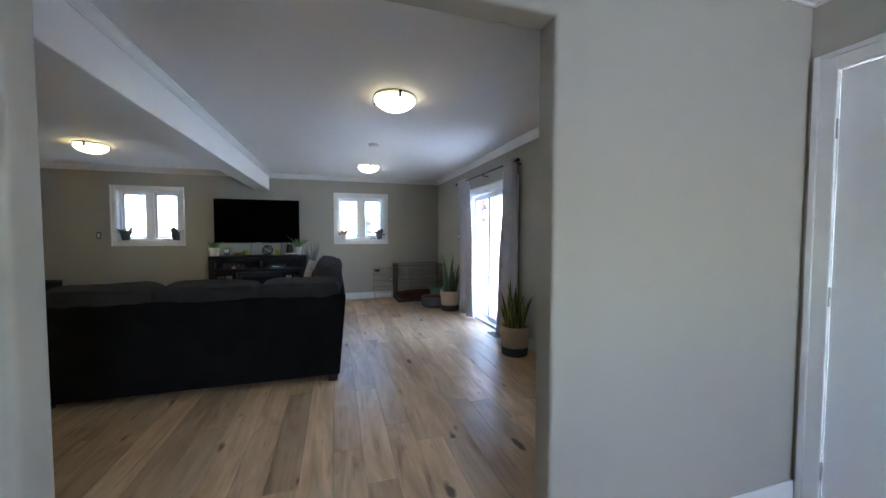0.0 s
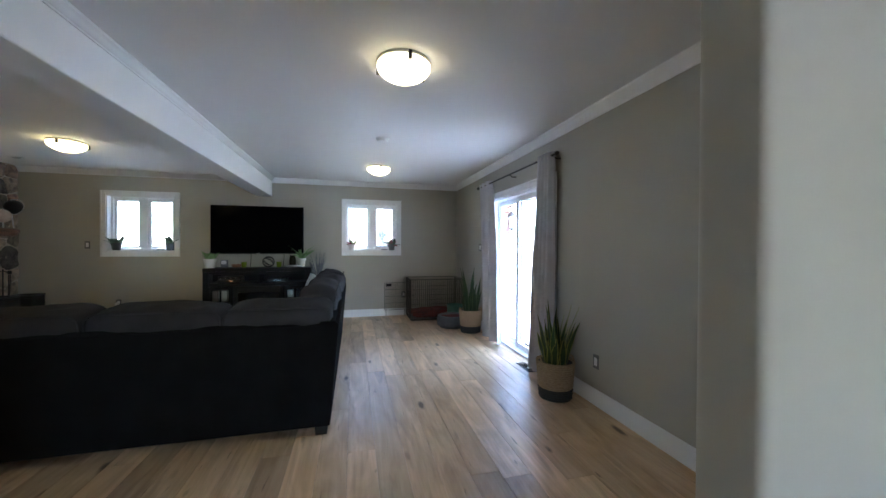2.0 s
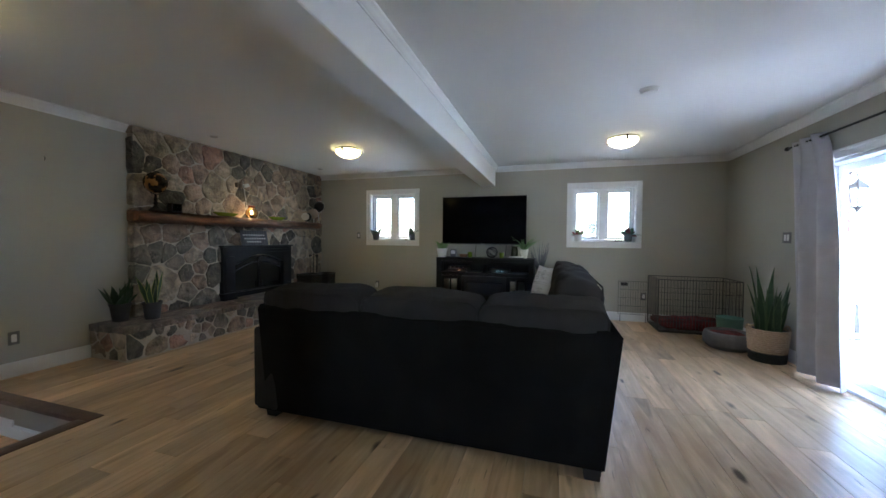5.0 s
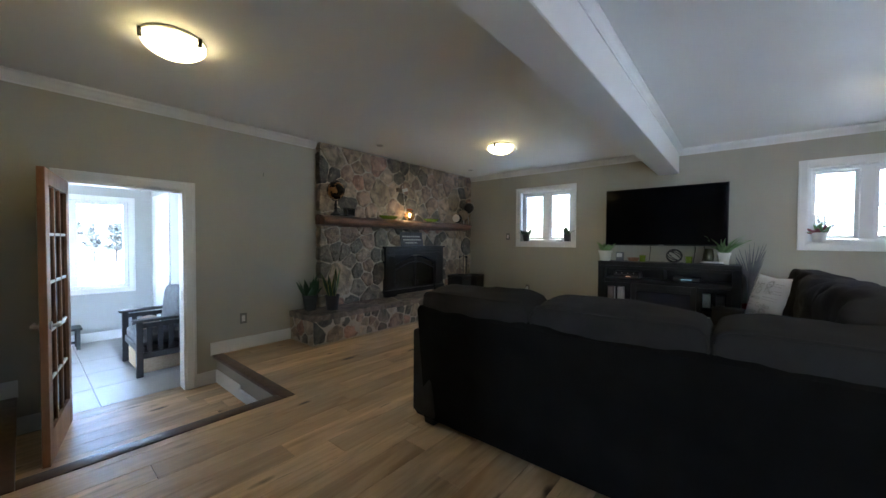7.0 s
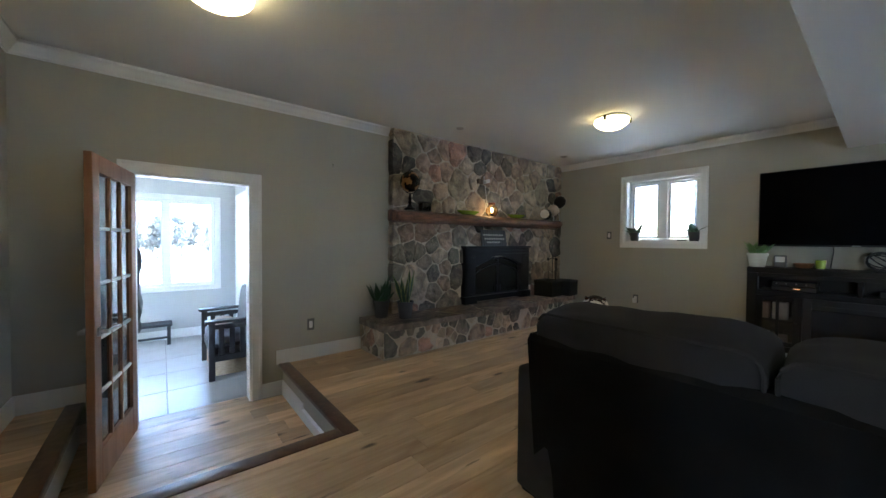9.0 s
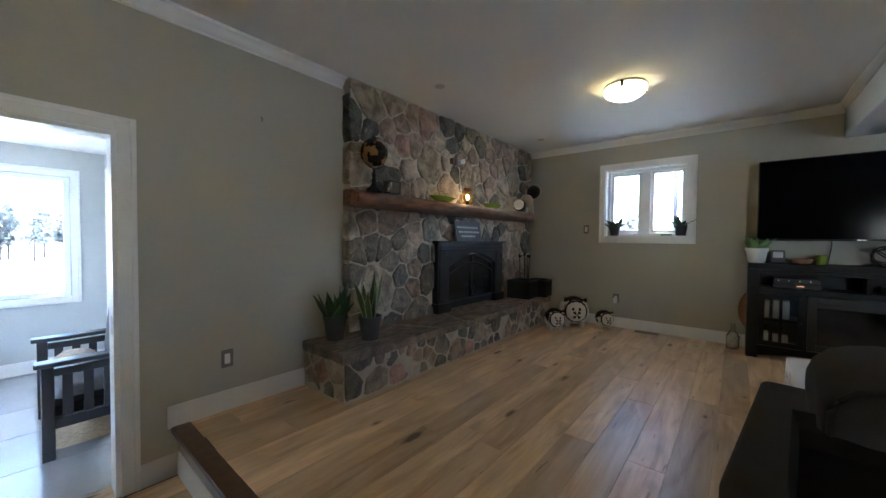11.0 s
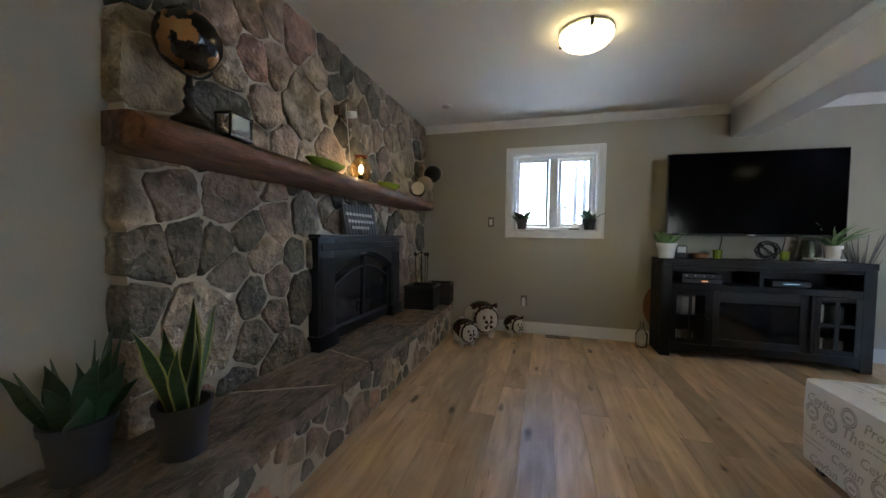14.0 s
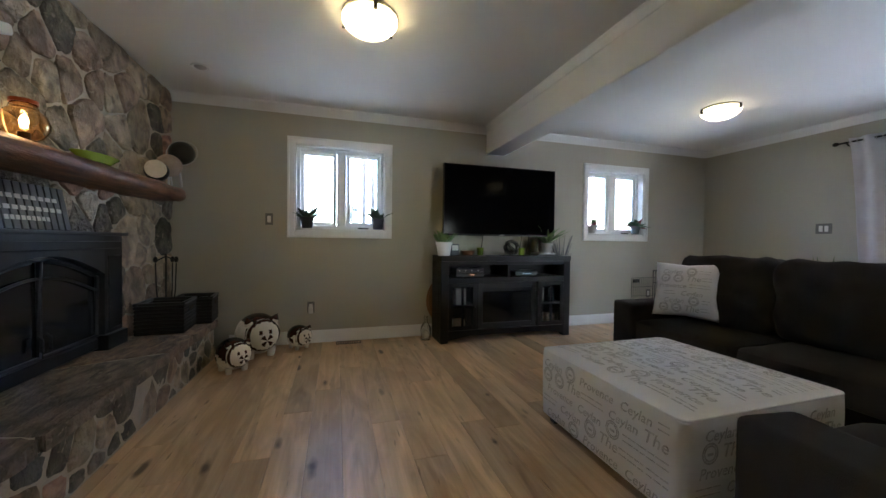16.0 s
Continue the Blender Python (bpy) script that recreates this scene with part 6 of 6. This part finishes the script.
part("bracket", tube([(0, 0.0, 0.16), (0, 0.04, 0.24), (0, 0.12, 0.22), (0, 0.185, 0.16)], 0.010), IRON, lan)
for k in range(6):
    a = math.pi * k / 3
    part("bar", tube([(0.076 * math.cos(a), 0.076 * math.sin(a), 0.05), (0.045 * math.cos(a), 0.045 * math.sin(a), -0.13)], 0.005, 4), IRON, lan)
house = thing("neighbour_house", "pale sided neighbouring house beyond the lawn", "house", 24, 14, -0.95)
part("wall", box(-4, 4, -6, 6, 0, 3.0), SIDING, house)
part("roof", prism([(-4.4, 3.0), (4.4, 3.0), (0, 5.0)], -6.4, 6.4, "y"), GREYF, house)
for y in (-3.5, 0, 3.5):
    wn_ = part("window", box(-4.03, -3.99, y - 0.6, y + 0.6, 1.0, 2.0), VINYL, house)
    part("pane", box(-4.045, -4.032, y - 0.52, y + 0.52, 1.07, 1.93), SLATE, wn_)


def tree(x, y, h, seed, leaf=1.0):
    rnd = random.Random(seed)
    t = thing("tree", "bare-branched young tree with sparse leaves on the lawn", "tree", x, y, -0.95)
    tr = tube([(0, 0, 0), (0.05, 0.02, h * 0.35), (0.0, 0.06, h * 0.7), (0.03, 0, h)], [h * 0.02, h * 0.016, h * 0.009, h * 0.003], 8)
    lv = bmesh.new()
    for i in range(26):
        a, z0 = rnd.uniform(0, 6.28), h * rnd.uniform(0.25, 0.9)
        l_ = h * rnd.uniform(0.15, 0.30) * (1.15 - z0 / h)
        e = Vector((l_ * math.cos(a), l_ * math.sin(a), z0 + l_ * rnd.uniform(0.3, 0.8)))
        join(tr, tube([(0.02, 0.02, z0), (e.x * 0.5, e.y * 0.5, z0 + (e.z - z0) * 0.35), tuple(e)], [h * 0.006, h * 0.004, h * 0.0015], 5))
        for k in range(34):
            p = Vector((0, 0, z0)).lerp(e, rnd.uniform(0.3, 1.1)) + Vector((rnd.gauss(0, 0.16), rnd.gauss(0, 0.16), rnd.gauss(0, 0.16)))
            s = rnd.uniform(0.04, 0.10) * leaf
            q = Euler((rnd.uniform(0, 6), rnd.uniform(0, 6), rnd.uniform(0, 6))).to_matrix()
            lv.faces.new([lv.verts.new(p + q @ Vector(c) * s) for c in ((-1, 0, 0), (0, -0.5, 0.1), (1, 0, 0), (0, 0.5, 0.1))])
    part("trunk", tr, BARK, t)
    part("crown", lv, FOLIAGE, t, smooth=False)


for i, (x, y, h) in enumerate(((-6.0, 20.0, 3.6), (-2.6, 24.0, 4.2), (1.8, 22.0, 3.4), (4.5, 26.0, 4.4), (-1.0, 27, 3.2))):
    tree(x, y, h, 20 + i, 1.3)
wood = random.Random(40)
for i in range(22):
    tree(-44 - wood.uniform(0, 9), -4 + i * 1.05 + wood.uniform(-0.4, 0.4), wood.uniform(3.4, 4.8), 60 + i, 2.2)


# posts and a chair seen through the glass
for x in (-2.92, -2.81):
    t = thing("porch_post", "slim blue-grey porch post outside the window", "post", x, 8.42, -0.95, group="porch posts")
    part("shaft", box(-0.025, 0.025, -0.025, 0.025, 0, 3.6, 0.004), GREYF, t)
    part("foot_plate", box(-0.05, 0.05, -0.05, 0.05, 0, 0.02), GREYF, t)
dc = thing("deck_chair", "dark wooden slatted deck chair behind the railing", "chair", 4.0, 8.62, -0.95)
for i in range(6):
    part("back_slat", box(-0.30 + i * 0.105, -0.215 + i * 0.105, 0, 0.025, 0.55, 1.42 - 0.03 * abs(i - 2.5) ** 1.6, 0.006), DKW, dc, m=pose(0, 0, 0, -8, 0, 0))
part("seat", box(-0.32, 0.32, 0.10, 0.62, 0.55, 0.58, 0.005), DKW, dc)
for x in (-0.30, 0.30):
    for y in (0.12, 0.58):
        part("leg", box(x - 0.03, x + 0.03, y - 0.03, y + 0.03, 0, 0.55, 0.004), DKW, dc)


# ---- pieces of walls and floors ----
def plank(x, y, z, w, l, parent, i):
    g, b = 0.0004, 0.0018
    v = []
    for ins, zz in ((g, -0.011), (g, -b), (g + b, 0.0)):
        v += [(-w / 2 + ins, -l / 2 + ins, zz), (w / 2 - ins, -l / 2 + ins, zz), (w / 2 - ins, l / 2 - ins, zz), (-w / 2 + ins, l / 2 - ins, zz)]
    f = [(8, 9, 10, 11)] + [(a + k, a + (k + 1) % 4, a + 4 + (k + 1) % 4, a + 4 + k) for a in (0, 4) for k in range(4)]
    me = bpy.data.meshes.new("plank")
    me.from_pydata(v, [], f)
    me.materials.append(OAK)
    ob = new("plank", me)
    ob.location = (x, y, z)
    ob.parent = parent
    return ob


rnd = random.Random(11)
floor_ob, low_ob = bpy.data.objects["floor"], bpy.data.objects["floor_landing"]
PW, X0 = 0.1775, -3.394


def lay(x0, x1, y0, y1, z, parent, first):
    y = y0 - first
    while y < y1 - 0.02:
        l = rnd.choice((1.2, 1.5, 1.8, 2.1, 2.2))
        a, b = max(y, y0), min(y + l, y1)
        if b - a > 0.03:
            plank((x0 + x1) / 2, (a + b) / 2, z, x1 - x0, b - a, parent, 0)
        y += l


k0 = math.floor((XW - X0) / PW)
k = k0
while X0 + k * PW < XE:
    a, b = max(XW, X0 + k * PW), min(XE, X0 + (k + 1) * PW)
    if b - a > 0.01:
        if b <= NX + 0.06:
            lay(a, b, NY1 + 0.055, YN, 0.0, floor_ob, rnd.uniform(0, 1.5))
            lay(a, b, YS, NY0 - 0.055, 0.0, floor_ob, 0)
        elif a < NX + 0.06:
            lay(NX + 0.06, b, YS, NY1 + 0.055, 0.0, floor_ob, rnd.uniform(0, 1.0))
            lay(a, b, NY1 + 0.055, YN, 0.0, floor_ob, rnd.uniform(0, 1.5))
        else:
            lay(a, b, -1.2 if -0.76 < a and b < XE + 0.01 else YS, YN, 0.0, floor_ob, rnd.uniform(0, 1.5))
    k += 1
for j in range(10):
    a = XW - 0.15 + j * PW
    lay(a, min(a + PW, NX), WD[0] if j == 0 else NY0, WD[1] if j == 0 else NY1, ZP, low_ob, (j % 3) * 0.5)

# sunroom tiles
tile_floor = bpy.data.objects["floor_sunroom"]
tb = box(-0.2965, 0.2965, -0.2965, 0.2965, -0.008, 0.0, 0.003)
tile_me = mesh_of(tb, "tile", TILE)
for i in range(6):
    for j in range(5):
        x, y = XW - 0.15 - 0.30 - 0.6 * i, 0.9 + 0.6 * j
        if x - 0.29 > SX - 0.35 and y < SYN + 0.2:
            ob = new("tile", tile_me)
            ob.location = (max(x, SX + 0.2965), min(y, SYN - 0.297), ZP)
            ob.parent = tile_floor


# bricks of the pier
pier_ob = bpy.data.objects["brick_pier"]
bk = mesh_of(box(-0.105, 0.105, -0.05, 0.05, 0, 0.062, 0.004), "brick", BRICK)
for r in range(38):
    for s in range(3):
        for face in range(2):
            ob = new("brick", bk)
            u = 0.055 + s * 0.112 + (0.05 if r % 2 else 0)
            ob.location = (min(u, 0.28), 0.03, 0.005 + r * 0.075) if face == 0 else (0.31, min(u, 0.28) + 0.02, 0.005 + r * 0.075)
            ob.scale = (0.5, 1, 1)
            ob.rotation_euler = (0, 0, 0 if face == 0 else radians(90))
            ob.parent = pier_ob


# fieldstones
def cells(u0, u1, v0, v1, size, seed, stretch=1.0, small=0.25):
    """Uneven cells that fill a rectangle: polygons of (u, v)."""
    r, seeds, tries = random.Random(seed), [], 0
    while tries < 4000:
        tries += 1
        p = (r.uniform(u0, u1), r.uniform(v0, v1))
        s = size * (r.uniform(0.38, 0.62) if r.random() < small else r.uniform(0.8, 1.7))
        if all(((p[0] - q[0]) / stretch) ** 2 + (p[1] - q[1]) ** 2 > ((s + q[2]) / 2) ** 2 for q in seeds):
            seeds.append((*p, s))
    out = []
    for p in seeds:
        poly = [(u0, v0), (u1, v0), (u1, v1), (u0, v1)]
        for q in seeds:
            if q is p or abs(q[0] - p[0]) > 1.6 or abs(q[1] - p[1]) > 1.6:
                continue
            k = 0.5 + 0.22 * (p[2] - q[2]) / (p[2] + q[2])
            nx, ny = q[0] - p[0], q[1] - p[1]
            c = nx * (p[0] + k * nx) + ny * (p[1] + k * ny)
            nxt = []
            for a, b in zip(poly, poly[1:] + poly[:1]):
                da, db = nx * a[0] + ny * a[1] - c, nx * b[0] + ny * b[1] - c
                if da <= 0:
                    nxt.append(a)
                if da * db < 0:
                    t = da / (da - db)
                    nxt.append((a[0] + t * (b[0] - a[0]), a[1] + t * (b[1] - a[1])))
            poly = nxt
            if len(poly) < 3:
                break
        if len(poly) >= 3:
            out.append((p, poly))
    return out


def stone(poly, centre, gap, base, proud, place, material, parent, r, name="stone", dome=0.35, flat=1.0, cuts=(0.0, 0.5), rounds=1, jit=0.05):
    """One stone from a cell: rounded outline, domed face. place maps (u, v, out) to the world."""
    cu, cv = (sum(p[i] for p in poly) / len(poly) for i in (0, 1))
    n = len(poly)
    area = abs(sum(a[0] * b[1] - b[0] * a[1] for a, b in zip(poly, poly[1:] + poly[:1]))) / 2
    rad = math.sqrt(area / math.pi)
    if rad < 0.03:
        return
    k = max(0.3, 1 - gap / rad)
    pts = [(cu + (u - cu) * k, cv + (v - cv) * k) for u, v in poly]
    pts = [q for a, b in zip(pts, pts[1:] + pts[:1]) for q in [(a[0] + (b[0] - a[0]) * f, a[1] + (b[1] - a[1]) * f) for f in cuts]]
    for _ in range(rounds):
        pts = [q for a, b in zip(pts, pts[1:] + pts[:1]) for q in ((a[0] * 0.73 + b[0] * 0.27, a[1] * 0.73 + b[1] * 0.27), (a[0] * 0.27 + b[0] * 0.73, a[1] * 0.27 + b[1] * 0.73))]
    pts = [(u + r.uniform(-jit, jit) * rad, v + r.uniform(-jit, jit) * rad) for u, v in pts]
    m_, tilt = len(pts), (r.uniform(-0.08, 0.08) * flat, r.uniform(-0.08, 0.08) * flat)
    verts = []
    for s, d in ((1.0, None), (1.0, proud * 0.6), (0.93, proud * 0.92), (0.58, proud * 1.0)):
        for u, v in pts:
            uu, vv = cu + (u - cu) * s, cv + (v - cv) * s
            h = base if d is None else d + (uu - cu) * tilt[0] + (vv - cv) * tilt[1] + r.uniform(-0.1, 0.1) * proud * (1.6 if s < 0.7 else 0.5)
            verts.append(place(uu, vv, h))
    verts.append(place(cu, cv, proud * (1.0 + dome * 0.15)))
    faces = [(a * m_ + i, a * m_ + (i + 1) % m_, (a + 1) * m_ + (i + 1) % m_, (a + 1) * m_ + i) for a in range(3) for i in range(m_)]
    faces += [(3 * m_ + i, 3 * m_ + (i + 1) % m_, 4 * m_) for i in range(m_)]
    me = bpy.data.meshes.new(name)
    me.from_pydata([tuple(v) for v in verts], [], faces)
    me.materials.append(material)
    me.polygons.foreach_set("use_smooth", [True] * len(me.polygons))
    me.set_sharp_from_angle(angle=radians(50))
    ob = new(name, me)
    ob.parent = parent
    return ob


rs = random.Random(5)
breast, hearth_ob = bpy.data.objects["chimney_breast"], bpy.data.objects["hearth"]
for p, poly in cells(FY0, YN - 0.005, 0.30, ZC - 0.004, 0.31, 27, 0.85, 0.42):
    if 5.62 < p[0] < 6.88 and p[1] < HZ + 0.72:
        continue
    edge = min(q[0] for q in poly) < FY0 + 0.01
    stone(poly, p, 0.006 if edge else 0.0095, -0.10 if edge else -0.035, rs.uniform(0.010, 0.030), lambda u, v, o: (FX - 0.02 + o, u, v), STONE, breast, rs)
for p, poly in cells(HY0, HY1, 0.004, HZ - 0.055, 0.24, 8, 0.8):
    stone(poly, p, 0.008, -0.02, rs.uniform(0.014, 0.026), lambda u, v, o: (HX - 0.02 + o, u, v), STONE, hearth_ob, rs)
for p, poly in cells(XW + 0.004, HX, 0.004, HZ - 0.055, 0.25, 4, 1.2):
    stone(poly, p, 0.008, -0.02, rs.uniform(0.014, 0.024), lambda u, v, o: (u, HY0 + 0.02 - o, v), STONE, hearth_ob, rs)
for p, poly in cells(XW + 0.004, HX, 0.004, HZ - 0.055, 0.26, 6, 1.2):
    stone(poly, p, 0.008, -0.02, rs.uniform(0.014, 0.024), lambda u, v, o: (u, HY1 - 0.02 + o, v), STONE, hearth_ob, rs)
# long split slabs that run the full depth of the hearth, with slanting joints
joints = [(HY0 - 0.03, 0.0), (5.03, 0.16), (5.62, -0.10), (6.48, 0.12), (7.10, -0.08), (HY1 + 0.015, 0.0)]
for (ya, sa), (yb, sb) in zip(joints, joints[1:]):
    quad = [(XW + 0.004, ya - sa), (HX + 0.035, ya + sa), (HX + 0.035, yb + sb), (XW + 0.004, yb - sb)]
    stone(quad, quad[0], 0.011, -0.055, 0.012, lambda u, v, o: (u, v, HZ - 0.012 + o), SLAB, hearth_ob, rs, "slab", 0.0, 0.04,
          tuple(k / 14 for k in range(14)), 0, 0.022)
